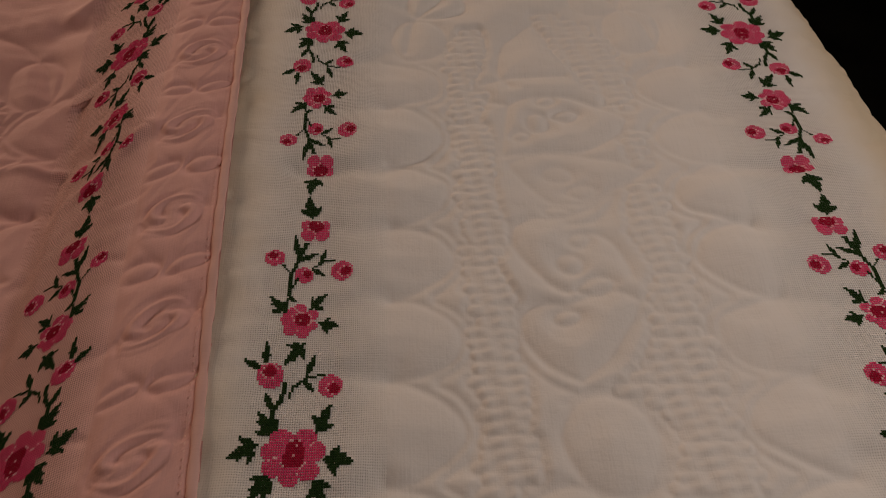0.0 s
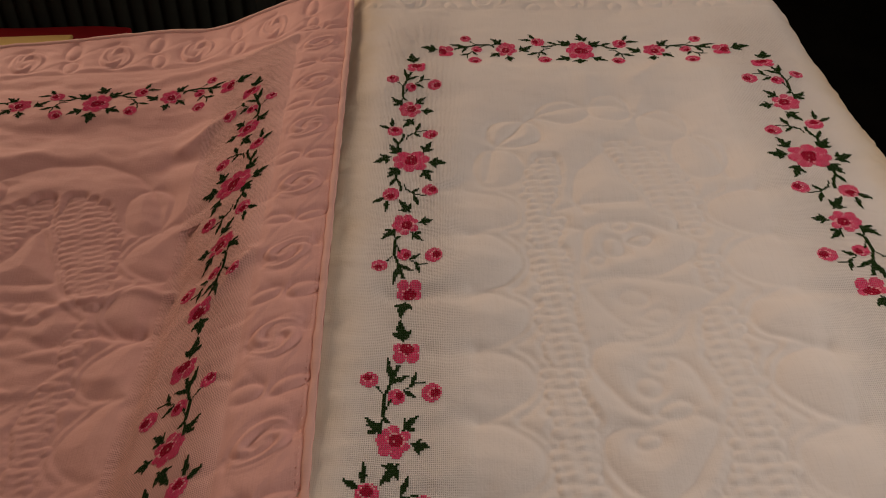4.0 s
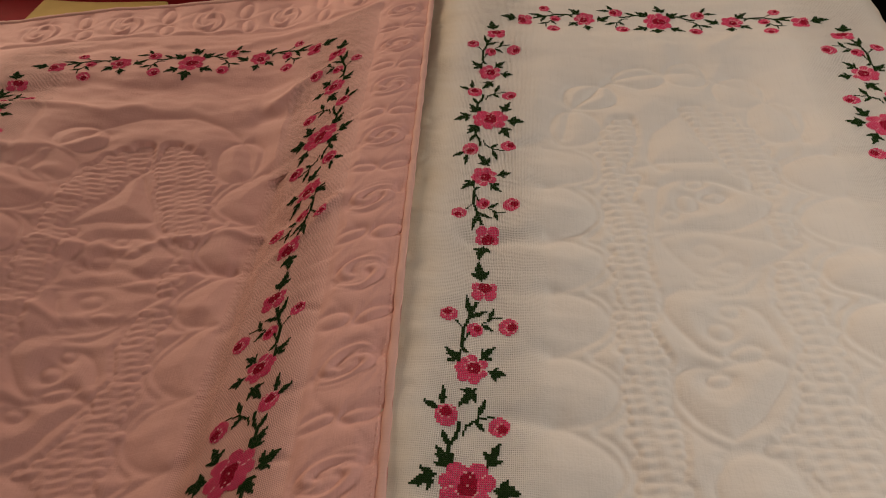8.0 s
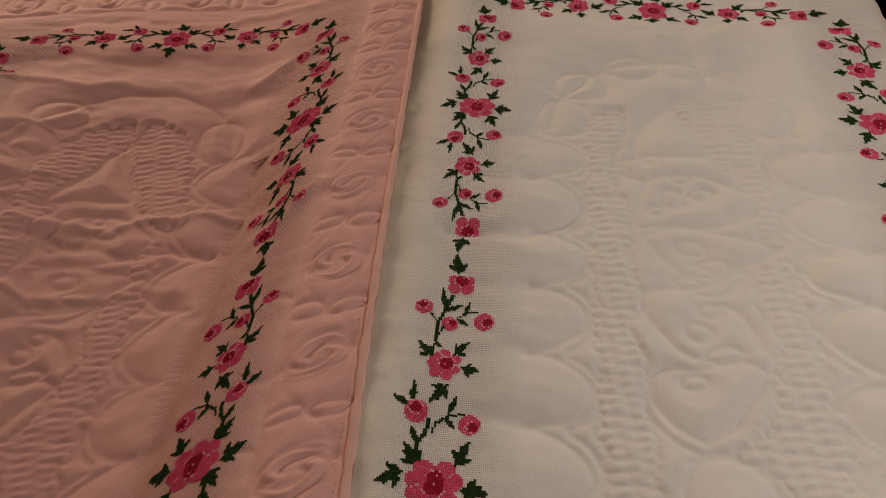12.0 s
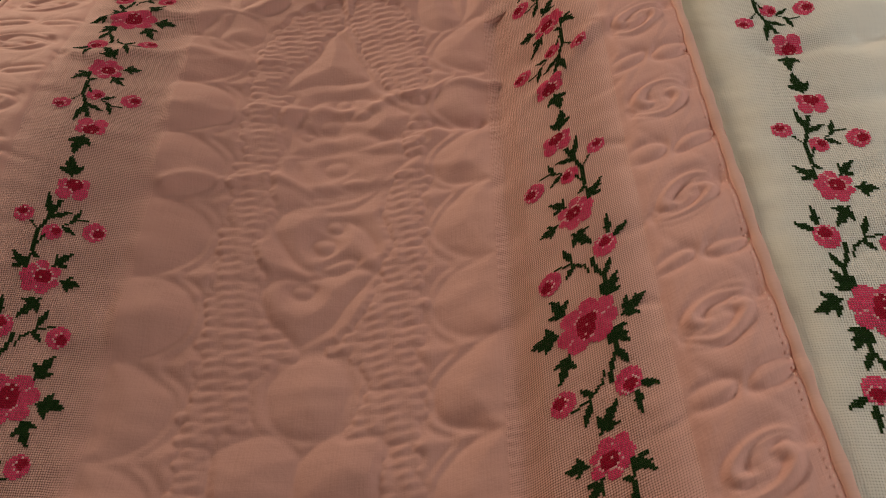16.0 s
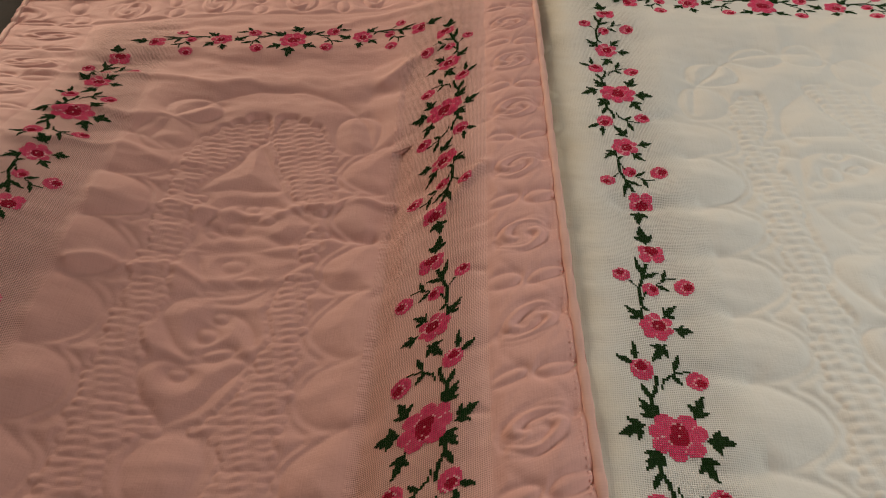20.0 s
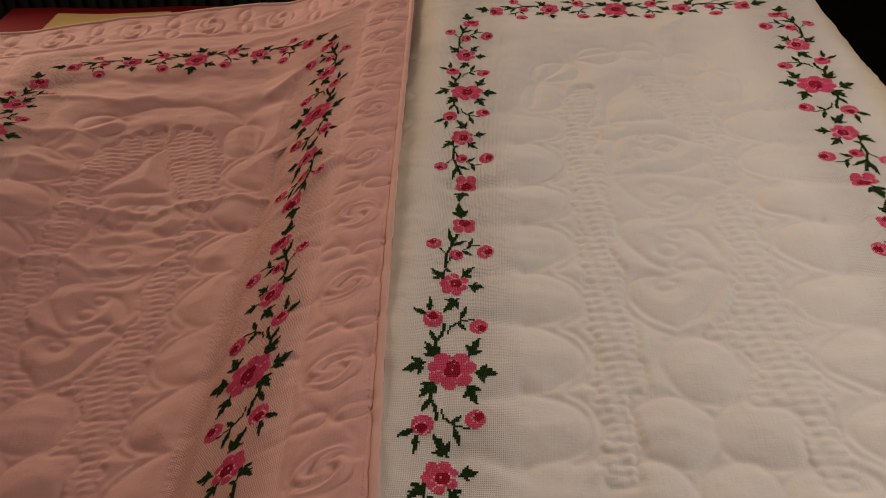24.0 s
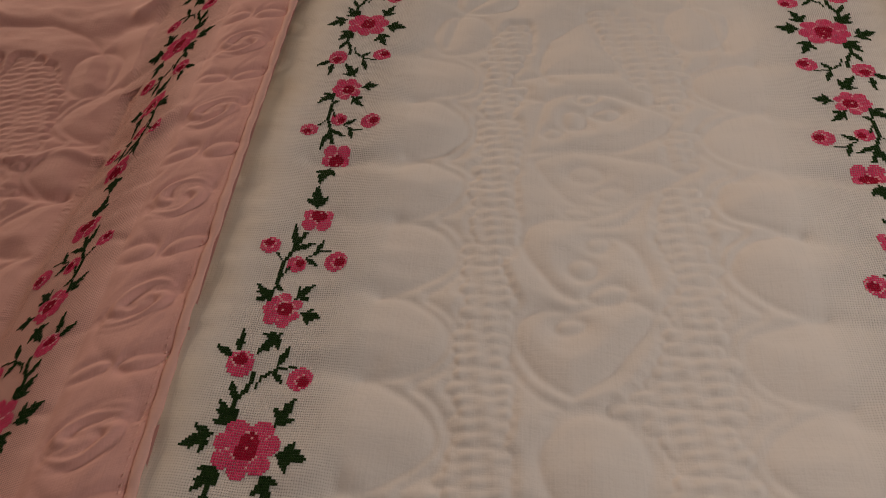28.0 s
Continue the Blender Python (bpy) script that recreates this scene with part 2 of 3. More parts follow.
def overlapped(discs):
    """Rings of discs that lie over one another, the first on top."""
    out = []
    for i, (cu, cv, ru, rv) in enumerate(discs):
        ring = oval(cu, cv, ru, rv)
        keep = np.ones(len(ring), bool)
        for du, dv, su, sv in discs[:i]:
            keep &= ((ring[:, 0] - du) / su) ** 2 + ((ring[:, 1] - dv) / sv) ** 2 > 1
        out.append(ring[keep])
    return out


def petal(p, q, wide):
    """A pointed oval from p to q."""
    (a, b), (c, d) = p, q
    mu, mv, nu, nv = (a + c) / 2, (b + d) / 2, -(d - b), c - a
    k = wide / math.hypot(nu, nv)
    return [bend(p, (mu + nu * k, mv + nv * k), q), bend(p, (mu - nu * k, mv - nv * k), q)]


def figure_width(v, s):
    """Half the width of the figure in the middle of the niche, on the side s."""
    if v > 0.232:
        return 0.0
    if v > 0.128:
        return 0.008 + 0.056 * (0.232 - v) / 0.104 if s < 0 else 0.038 * (0.232 - v) / 0.094
    if v > -0.115:
        return 0.050 + 0.006 * math.cos(v * math.tau / 0.08) if s < 0 else (0.066 if v > 0.0 else 0.052) + 0.006 * math.cos(v * math.tau / 0.08)
    if v > -0.192:
        return 0.054 * ((v + 0.192) / 0.077) ** 0.6
    if v > -0.262:
        return 0.042 * math.sqrt(max(0.0, 1 - ((v + 0.232) / 0.042) ** 2))
    return 0.060


def niche_width(v, top):
    if v > top:
        return 0.0
    if v > 0.17:
        return 0.090 * math.sqrt(max(0.0, 1 - ((v - 0.17) / (top - 0.17)) ** 2))
    return 0.088 + 0.006 * abs(math.sin((v - 0.034) * math.pi / 0.08))


def chain(*pts):
    """Bends through the odd points, drawn towards the even ones."""
    return [bend(*pts[i : i + 3]) for i in range(0, len(pts) - 2, 2)]


def figures(rounded):
    """The tent, the leaves and flowers under it and the heart, one above the other."""
    if rounded:
        out = chain((0.002, 0.226), (-0.036, 0.190), (-0.043, 0.158), (-0.046, 0.140), (-0.030, 0.128)) + chain((0.002, 0.226), (0.030, 0.178), (0.056, 0.140), (0.066, 0.120), (0.058, 0.106))
    else:
        out = chain((-0.008, 0.232), (-0.036, 0.176), (-0.064, 0.128)) + chain((-0.008, 0.232), (0.016, 0.150), (0.066, 0.100))
    out += chain((-0.064, 0.128), (-0.052, 0.098), (-0.030, 0.102)) + chain((-0.058, 0.130), (-0.010, 0.146), (0.028, 0.142))
    # first leaf: rounded on one side, pointed on the other
    out += chain((-0.046, 0.036), (-0.048, 0.112), (-0.004, 0.116), (0.050, 0.112), (0.076, 0.082), (0.056, 0.044), (0.018, 0.040), (-0.020, 0.040), (-0.046, 0.036))
    # second leaf
    out += chain((-0.042, 0.028), (0.010, 0.050), (0.080, 0.020)) + chain((-0.042, 0.028), (-0.030, -0.006), (-0.008, -0.018), (0.044, -0.022), (0.080, 0.020))
    # third leaf and the rounded body below it
    out += chain((-0.049, -0.062), (-0.046, -0.032), (-0.014, -0.037), (0.010, -0.026), (0.050, -0.010)) + chain((-0.049, -0.062), (-0.040, -0.098), (-0.008, -0.106))
    out += chain((0.010, -0.050), (0.044, -0.052), (0.048, -0.094)) + chain((0.000, -0.040), (0.030, -0.044), (0.050, -0.012))
    # heart
    out += chain((-0.050, -0.148), (-0.052, -0.106), (-0.012, -0.116), (0.030, -0.100), (0.047, -0.114), (0.031, -0.150), (-0.011, -0.185), (-0.036, -0.172), (-0.050, -0.148))
    out += chain((-0.058, -0.150), (-0.050, -0.184), (-0.013, -0.194))
    for u, v, ru, rv in ((-0.008, 0.078, 0.010, 0.011), (0.003, 0.108, 0.008, 0.007), (0.002, 0.013, 0.012, 0.010), (-0.006, -0.028, 0.011, 0.006), (0.008, -0.057, 0.008, 0.006), (-0.002, -0.080, 0.010, 0.011), (-0.012, -0.129, 0.010, 0.008)):
        out.append(oval(u, v, ru, rv))
    for u, v, long in ((0.021, 0.086, 0.030), (0.021, -0.006, 0.032), (0.014, -0.103, 0.034), (-0.028, 0.062, 0.022)):
        out += petal((u - long / 2, v - 0.002), (u + long / 2, v + 0.002), 0.014)
    return out


def centre_lines(first, rise, stretch):
    """The sewn lines of the centre, and the close ridges beside the figures; first, rise: where the scallops start and how long one is; stretch: how the upper figures are drawn out."""
    out, ridges = [], []

    def drawn(q):
        q = np.array(q, float)
        q[:, 1] = np.where(q[:, 1] > -0.185, -0.185 + (q[:, 1] + 0.185) * stretch, q[:, 1])
        return q

    for s in (-1, 1):
        for k in range(7):
            vc = first - rise * k
            for ru, a in ((0.055, 90), (0.0635, 50)):
                out.append(oval(s * BAND, vc, ru, rise * 0.493 + ru - 0.055, 180 - a, 180 + a) if s > 0 else oval(s * BAND, vc, ru, rise * 0.493 + ru - 0.055, -a, a))
        # rows of close rippled stitching
        v = -0.338
        while v < 0.30:
            lo, hi = max(figure_width(v, s), 0.047 if stretch > 1 and s < 0 else 0.0) + 0.010, niche_width(v, 0.245 if stretch > 1 else 0.285) - 0.005
            if hi - lo > 0.010:
                lo, hi = lo + 0.003 * math.sin(v * 777), hi + 0.004 * math.sin(v * 991 + s)
                u = np.arange(lo, hi, 0.0012)
                wave = 0.0004 * np.sin(u * 260 + v * 900) + 0.0007 * np.sin(u * 110 + v * 310 + s)
                ridges.append(drawn(np.stack([s * u, v + wave], 1)))
            v += 0.0094 + 0.0014 * math.sin(v * 130 + s)
    out += [drawn(q) for q in figures(stretch > 1)]
    # rounded lobes along the arch, and the heap of discs at the foot
    crown = [(0.021, 0.340, 0.026, 0.027), (0.078, 0.309, 0.030, 0.033), (-0.036, 0.334, 0.030, 0.022)] if stretch > 1 else []
    out += overlapped(crown + [(-0.097, 0.291, 0.032, 0.028), (0.110, 0.248, 0.029, 0.040), (-0.120, 0.227, 0.031, 0.033)])
    out.append(oval(0.0, 0.196, 0.132, 0.152, 4, 176))
    out += overlapped([(0.074, -0.354, 0.035, 0.033), (0.009, -0.352, 0.032, 0.032), (-0.058, -0.355, 0.035, 0.032), (0.034, -0.293, 0.035, 0.035), (-0.034, -0.293, 0.036, 0.035), (0.002, -0.229, 0.034, 0.035)])
    out.append(oval(0.0, -0.232, 0.040, 0.041, -40, 130))
    out.append(line((-BAND, BOT_IN), (BAND, BOT_IN)))
    return out, ridges


def comma():
    """One half of a scroll: from a round inner end up and over to a thin tail."""
    turn = np.radians(np.linspace(205, 2, 120))
    reach = np.interp(np.arange(120), (0, 25, 60, 119), (0.46, 0.76, 0.92, 1.06))
    return np.stack([0.0262 * reach * np.cos(turn), 0.0185 * reach * np.sin(turn)], 1)


def scroll(at, flip=1):
    """One length of the border: two commas that lie in one another, then a bow where two long lines cross. at(across, along)."""
    out = []
    mid = comma()
    go = np.gradient(mid, axis=0) + 1e-9
    go /= np.linalg.norm(go, axis=1, keepdims=True)
    wide = np.interp(np.arange(120), (0, 10, 40, 119), (0.0034, 0.0062, 0.0060, 0.0006))[:, None]
    off = np.stack([-go[:, 1], go[:, 0]], 1) * wide
    outline = np.concatenate([mid + off, (mid - off)[::-1], (mid + off)[:1]])
    for g in (-1, 1):
        out.append(outline * (g * flip, g))
        out.append(oval(g * 0.0195, 0.0575 - 0.003 * g, 0.0165, 0.0085))
    return [at(p) for p in out]


def flourish(at):
    """Faint lines that sweep from scroll to bow."""
    s = np.linspace(0.0, 0.115, 90)
    return [at(np.stack([g * 0.031 * np.cos(math.pi * s / 0.115), s], 1)) for g in (-1, 1)]


def border_runs(RIM, TOP_RIM):
    """Where each length of the border lies, and which way round it goes."""
    mid = (RIM + HALF_W - 0.010) / 2
    for s in (-1, 1):
        end = (TOP_RIM + FAR - 0.010) / 2 if s > 0 else (NEAR + 0.010 + LOW_RIM) / 2
        for k in range(-4, 6):
            yield (lambda p, k=k, s=s: np.stack([s * mid + p[:, 0], 0.115 * k - 0.050 + p[:, 1]], 1)), 1
        for k in range(-3, 3):
            yield (lambda p, k=k, end=end: np.stack([0.115 * k + p[:, 1], end + p[:, 0]], 1)), -1


def border_lines(RIM, TOP_RIM):
    out = []
    for at, flip in border_runs(RIM, TOP_RIM):
        out += scroll(at, flip)
    for s in (-1, 1):
        out.append(line((s * RIM, LOW_RIM), (s * RIM, TOP_RIM)))
    for v in (LOW_RIM, TOP_RIM):
        out.append(line((-RIM, v), (RIM, v)))
    return out


def distance_to(lines, gu, gv, reach=0.036):
    """How far each point of the grid lies from the nearest sewn line, up to reach."""
    d = np.full((len(gv), len(gu)), reach)
    k = int(reach / STEP) + 1
    pts = np.concatenate(lines)
    pts = pts[(np.abs(pts[:, 0]) < HALF_W + 0.001) & (pts[:, 1] > NEAR - 0.001) & (pts[:, 1] < FAR + 0.001)]
    for u, v in pts:
        i, j = int((u - gu[0]) / STEP), int((v - gv[0]) / STEP)
        i0, i1, j0, j1 = max(0, i - k), i + k + 2, max(0, j - k), j + k + 2
        near = np.sqrt((gu[i0:i1] - u)[None] ** 2 + (gv[j0:j1] - v)[:, None] ** 2)
        np.minimum(d[j0:j1, i0:i1], near, out=d[j0:j1, i0:i1])
    return d


GU = np.linspace(-HALF_W, HALF_W, NU)
GV = np.linspace(NEAR, FAR, NV)
UU, VV = np.meshgrid(GU, GV)


def furrow(u0, v0, u1, v1, width):
    """1 along a line that fades out at its ends, 0 away from it."""
    du, dv = u1 - u0, v1 - v0
    ll = du * du + dv * dv
    wu, wv = UU + 0.005 * np.sin(VV * 47 + UU * 21 + v0 * 300), VV + 0.006 * np.sin(UU * 39 + v0 * 500) + 0.004 * np.sin(UU * 88 + VV * 30 + v0 * 900)
    s = ((wu - u0) * du + (wv - v0) * dv) / ll
    c = np.clip(s, 0, 1)
    off = np.hypot(wu - u0 - c * du, wv - v0 - c * dv)
    return np.exp(-((off / width) ** 2)) * np.clip(1.15 - s, 0, 1) ** 0.7


def softened(h, times):
    for k in range(times):
        g = np.pad(h, 1, mode="edge")
        h = 0.25 * g[1:-1, 1:-1] + 0.125 * (g[:-2, 1:-1] + g[2:, 1:-1] + g[1:-1, :-2] + g[1:-1, 2:]) + 0.0625 * (g[:-2, :-2] + g[:-2, 2:] + g[2:, :-2] + g[2:, 2:])
    return h


def relief(seed, folds, RIM, TOP_RIM, high, crisp, panel, crumple, first, rise, stretch, edging, ridge):
    """Padding between the sewn lines, puckers that run out from the scallops, and larger folds."""
    rng = np.random.default_rng(seed)
    lines, ridges = centre_lines(first, rise, stretch)
    lines += border_lines(RIM, TOP_RIM)
    lines = [q + 0.0016 * np.stack([np.sin(q[:, 1] * 71 + q[:, 0] * 37 + seed) + np.sin(q[:, 0] * 113), np.sin(q[:, 0] * 83 - q[:, 1] * 29 + seed) + np.sin(q[:, 1] * 127)], 1) for q in lines]
    if panel:
        lines += [line((BAND, BOT_IN), (BAND, 0.19)), line((-BAND, BOT_IN), (-BAND, -0.20))]
    sewn = distance_to(lines, GU, GV)
    faint = distance_to([c for at, flip in border_runs(RIM, TOP_RIM) for c in flourish(at)], GU, GV, 0.012)
    # the padding is fuller in some places than in others
    full = sum(np.sin(UU * a + VV * b + seed + a) for a, b in ((21, 13), (-17, 26), (9, -31), (33, 22)))
    round_up = np.clip(sewn / 0.034, 0, 1)
    h = high * (1 + 0.12 * full) * ((0.16 if panel else 0.34) * np.tanh(sewn / crisp) + 1.75 * np.sqrt(1 - (1 - round_up) ** 2) * (0.55 + 0.45 * round_up))
    # the band is looser than the quilted centre
    ease = 0.012 if panel else 0.060
    loose = np.clip(np.maximum((np.abs(UU) - BAND) / ease, np.maximum((BOT_IN - VV) / ease, (VV - TOP_IN + 0.06) / (ease + 0.08))), 0, 1)
    loose = loose * loose * (3 - 2 * loose)
    h = h * (1 - 0.55 * loose)
    h = softened(h, 3)
    # close ridges with rounded ends and uneven crests
    to_ridge = distance_to(ridges, GU, GV, 0.014)
    zone = np.clip((0.0140 - to_ridge) / 0.0115, 0, 1)
    crest = 1 + 0.22 * np.sin(UU * 410 + VV * 90 + seed) + 0.16 * np.sin(UU * 233 - VV * 611)
    h = h * (1 - 0.75 * zone * zone * (3 - 2 * zone)) + ridge * crest * np.sqrt(np.clip(1 - (to_ridge / 0.0052) ** 2, 0, 1))
    rim = np.clip(np.maximum((np.abs(UU) - RIM) / 0.01, np.maximum(VV - TOP_RIM, LOW_RIM - VV) / 0.01), 0, 1)
    h = h + rim * (edging * np.tanh(sewn / 0.0058) - h) - 0.20 * edging * rim * np.exp(-((faint / 0.0034) ** 2))
    # the scrolls are stuffed
    cord = distance_to([at(comma()[:95] * (g * flip, g)) for at, flip in border_runs(RIM, TOP_RIM) for g in (-1, 1)], GU, GV, 0.010)
    h = h + 0.62 * edging * rim * np.clip(1 - (cord / 0.0072) ** 2, 0, 1)
    h = softened(h, 1)
    for s in (-1, 1):
        for k in range(8):
            v = first + rise / 2 - rise * k + rng.normal(0, 0.003)
            reach, deep = rng.uniform(0.05, 0.11), high * rng.uniform(*((0.15, 0.45) if panel else (0.30, 0.75)))
            h -= deep * furrow(s * BAND, v, s * (BAND + reach), v + rng.normal(0, 0.008) + (0.3 * reach * s if panel else 0), 0.009)
            h -= 0.0015 * furrow(s * RIM, v + 0.03, s * (RIM - 0.03), v + 0.03 + rng.normal(0, 0.006), 0.005)
    # the band drops away from the centre and is gathered along that seam
    if panel:
        off = np.clip(np.abs(UU) - BAND, 0, None)
        beside = (UU > BAND) * (VV > BOT_IN) * (VV < 0.20)
        phase = VV * math.tau / 0.0078 + 130 * off + 1.5 * np.sin(VV * 61) + 1.1 * np.sin(VV * 173)
        h += beside * (-0.0046 * np.sin(np.clip(off / 0.028, 0, 1) * math.pi) + 0.00020 * np.sin(phase) * np.exp(-off / 0.011) * (1 + np.sin(VV * 37)))
    for u0, v0, u1, v1, width, tall in folds:
        h += tall * furrow(u0, v0, u1, v1, width)
    for k in range(14):
        f, a, ph = rng.uniform(18, 75), rng.uniform(0, math.tau), rng.uniform(0, math.tau)
        h += 0.011 / f * np.sin((UU * math.cos(a) + VV * math.sin(a)) * f + ph)
    # creases, long along u and short along v, and finer crumpling
    ku, kv = np.meshgrid(np.fft.fftfreq(NU, STEP) * math.tau, np.fft.fftfreq(NV, STEP) * math.tau)
    for lu, lv, tall in ((0.012, 0.0055, crumple), (0.0045, 0.0035, crumple * 0.30), (0.004, 0.016, crumple * 0.35)):
        grain = np.fft.fft2(rng.normal(size=UU.shape)) * np.exp(-((ku * lu) ** 2 + (kv * lv) ** 2) / 2)
        grain = np.fft.ifft2(grain).real
        h += tall * grain / grain.std()
    return h


# how each mat is pulled out of the plain lay: x, y and z as cubics of u and v
WHITE_PULL = ((-0.0026, -0.0452, -0.0203, 0.1848, -0.0617, 0.0136, 0.1955, 0.1256, 0.1640, 0.0130), (0.0007, -0.0211, 0.0040, 0.0426, 0.0091, 0.0078, 0.2230, -0.0598, -0.0521, -0.0253), (-0.0019, 0.0220, -0.0165, 0.0362, -0.0002, -0.0057, -0.0471, 0.0805, 0.0452, 0.0406))
PINK_PULL = ((0.0181, -0.0219, -0.0184, 0.0667, 0.1523, 0.0197, -0.2920, -0.3413, -0.0348, 0.0302), (0.0118, 0.0135, 0.0592, -0.1738, -0.1022, 0.0234, 0.3776, -0.1718, -0.1730, -0.3661), (-0.0090, -0.0200, -0.0234, 0.0869, 0.1658, 0.0395, 0.0165, -0.3250, -0.1236, -0.0261))


def cubic(u, v):
    return np.stack([1 + 0 * u, u, v, u * u, u * v, v * v, u**3, u * u * v, u * v * v, v**3], -1)


def pulled(u, v, pull):
    b = cubic(u, np.clip(v, -0.48, 0.60))
    return (b @ np.array(c) for c in pull)


def lay_white(u, v, h):
    """The white mat: flat, then bending down over the rounded edge of the sofa."""
    px, py, pz = pulled(np.clip(u, -0.24, 0.26), v, WHITE_PULL)
    skew = np.clip(-u / 0.22, 0, 1) * -0.030 * v
    y = v + 0.018 * np.clip((u + 0.22) / 0.44, 0, 1) * np.clip((0.62 - v) / 0.2, 0.3, 1)
    u = u * 1.02 + 0.004 + skew
    start = 0.304 - 0.098 * (v - 0.05)
    r = 0.055
    over = np.clip(u - start, 0, None)
    a = np.minimum(over / r, radians(82))
    rest = np.clip(over - r * radians(82), 0, None)
    x = np.minimum(u, start) + r * np.sin(a) + rest * math.cos(radians(82))
    z = -r * (1 - np.cos(a)) - rest * math.sin(radians(82)) - 0.007
    dip = np.clip(-0.250 - u, 0, None)
    under = np.clip((-0.300 - u) / 0.05, 0, 1)
    z = z - 0.003 * (1 - np.exp(-((dip / 0.03) ** 2))) - 0.016 * under * under * (3 - 2 * under)
    return x + h * np.sin(a) + px, y + py, z + h * np.cos(a) + pz


def lay_pink(u, v, h):
    """The pink mat: turned a little, sagging in the middle, its long edge riding up on the white mat."""
    px, py, pz = pulled(np.clip(u, -0.27, 0.35), v, PINK_PULL)
    u = u - 0.36 * np.clip(-0.272 - u, 0, None)
    b = cubic(u, v)
    x = b @ np.array(PINK_X)
    y = b @ np.array(PINK_Y)
    steep = np.exp(-(((v - 0.10) / 0.14) ** 2))
    s = np.clip((u - 0.105 - 0.040 * steep) / (0.195 - 0.055 * steep), 0, 1)
    z = -0.066 + 0.066 * s * s * (3 - 2 * s) + 0.006 * np.clip(u - 0.28, 0, None) / 0.07
    z = z + 0.060 * np.exp(-(((v - 0.08) / 0.28) ** 2)) * np.clip(-u / 0.23, 0, 1.2) ** 1.3 + 0.14 * np.clip(v - 0.1, 0, 0.36) ** 2 * (1 - s * s * (3 - 2 * s))
    lap = np.clip((u - 0.318) / 0.030, 0, 1)
    return x + px, y + py, z + h - 0.006 + pz - 0.005 * lap * lap * (3 - 2 * lap)


PINK_X = (-0.6202, 0.9569, -0.0498, -0.1303, -0.0512, -0.0452, 0.3381, 0.0783, 0.1635, -0.0515)
PINK_Y = (-0.0458, 0.0904, 0.92, 0.3411, 0.0909, -0.0373, 0.1256, -0.2376, 0.2352, 0.2443)


class Sheet:
    """A mat's upper side: the grid laid into the room, and places on it."""

    def __init__(self, lay, h):
        self.lay, self.h = lay, h
        x, y, z = lay(UU, VV, h)
        self.p = np.stack([x, y, z], -1)
        du, dv = np.gradient(self.p, axis=1), np.gradient(self.p, axis=0)
        n = np.cross(du, dv)
        self.n = n / np.linalg.norm(n, axis=-1, keepdims=True)

    def at(self, u, v, lift):
        fu, fv = np.clip((u - GU[0]) / STEP, 0, len(GU) - 1.001), np.clip((v - GV[0]) / (GV[1] - GV[0]), 0, len(GV) - 1.001)
        i, j = fu.astype(int), fv.astype(int)
        a, b = (fu - i)[..., None], (fv - j)[..., None]

        def take(g):
            return (g[j, i] * (1 - a) + g[j, i + 1] * a) * (1 - b) + (g[j + 1, i] * (1 - a) + g[j + 1, i + 1] * a) * b

        return take(self.p) + take(self.n) * np.asarray(lift)[..., None]


# ---------------------------------------------------------------- embroidery
def rose_cells(w, h, petals, heart, seed, size=0.84, squat=1.0):
    """Cells of a rose on the stitch grid: petals with pale seams, and a crimson heart."""
    rng = random.Random(seed)
    petals, heart = ([tuple(c * size * k for c, k in zip(p, (1, squat, 1, squat))) for p in some] for some in (petals, heart))
    out = {}
    for i in range(-w - 3, w + 4):
        for j in range(-h, h + 1):
            x = i / OBLONG
            near = sorted(math.hypot((x - a) / rx, (j - b) / ry) for a, b, rx, ry in petals[:-1])
            core = math.hypot(x / petals[-1][2], j / petals[-1][3])
            hd = min(math.hypot((x - a) / rx, (j - b) / ry) for a, b, rx, ry in heart)
            stroke = (i + 2 * j) % 9 == 0 and (i - j) % 4 < 2 and hd < 0.62
            if hd < 1:
                out[i, j] = "pale" if stroke else "heart"
            elif hd < 1.19 and near[0] < 1.05 and rng.random() < 0.45:
                out[i, j] = "pale"
            elif near[0] < 1 or core < 1:
                out[i, j] = "pale" if near[1] < 1.05 and near[1] - near[0] < 0.17 and 1.1 < hd < 2.1 and rng.random() < 0.85 else "petal"
    return out


def rose_kinds(size):
    """The large, the middle and the half-open rose."""
    big = rose_cells(16, 18, [(-6.6, 9.6, 5.9, 5.4), (5.6, 10.2, 5.8, 5.2), (11.2, 2.2, 4.8, 5.6), (7.6, -8.6, 5.6, 5.4), (-1.6, -12.6, 4.6, 4.4), (-9.2, -6.6, 5.4, 5.4), (-11.4, 2.0, 4.6, 5.0), (0, 0, 9.0, 9.5)], [(0.4, 3.0, 4.6, 6.0), (0, -2.6, 5.8, 4.6)], 1, 0.87 * size, 0.90)
    middle = rose_cells(11, 11, [(-0.8, 7.2, 3.6, 3.0), (5.8, 3.4, 3.6, 3.4), (5.6, -2.8, 3.4, 3.4), (1.8, -7.4, 3.6, 2.9), (-4.6, -5.4, 4.0, 3.6), (-6.6, 0.6, 3.4, 4.0), (-4.0, 5.2, 3.4, 3.0), (0, 0, 5.5, 6.0)], [(1.4, 0.6, 4.0, 4.2)], 2, 0.93 * size)
    half = rose_cells(11, 9, [(-5.5, 3, 4, 4), (-4, -4, 5, 4.5), (4.5, -4, 5, 4.5), (6, 3, 3, 4.5), (0, 0, 5, 4)], [(0.5, 3, 5, 4.6)], 3, 0.84 * size)
    return big, middle, half


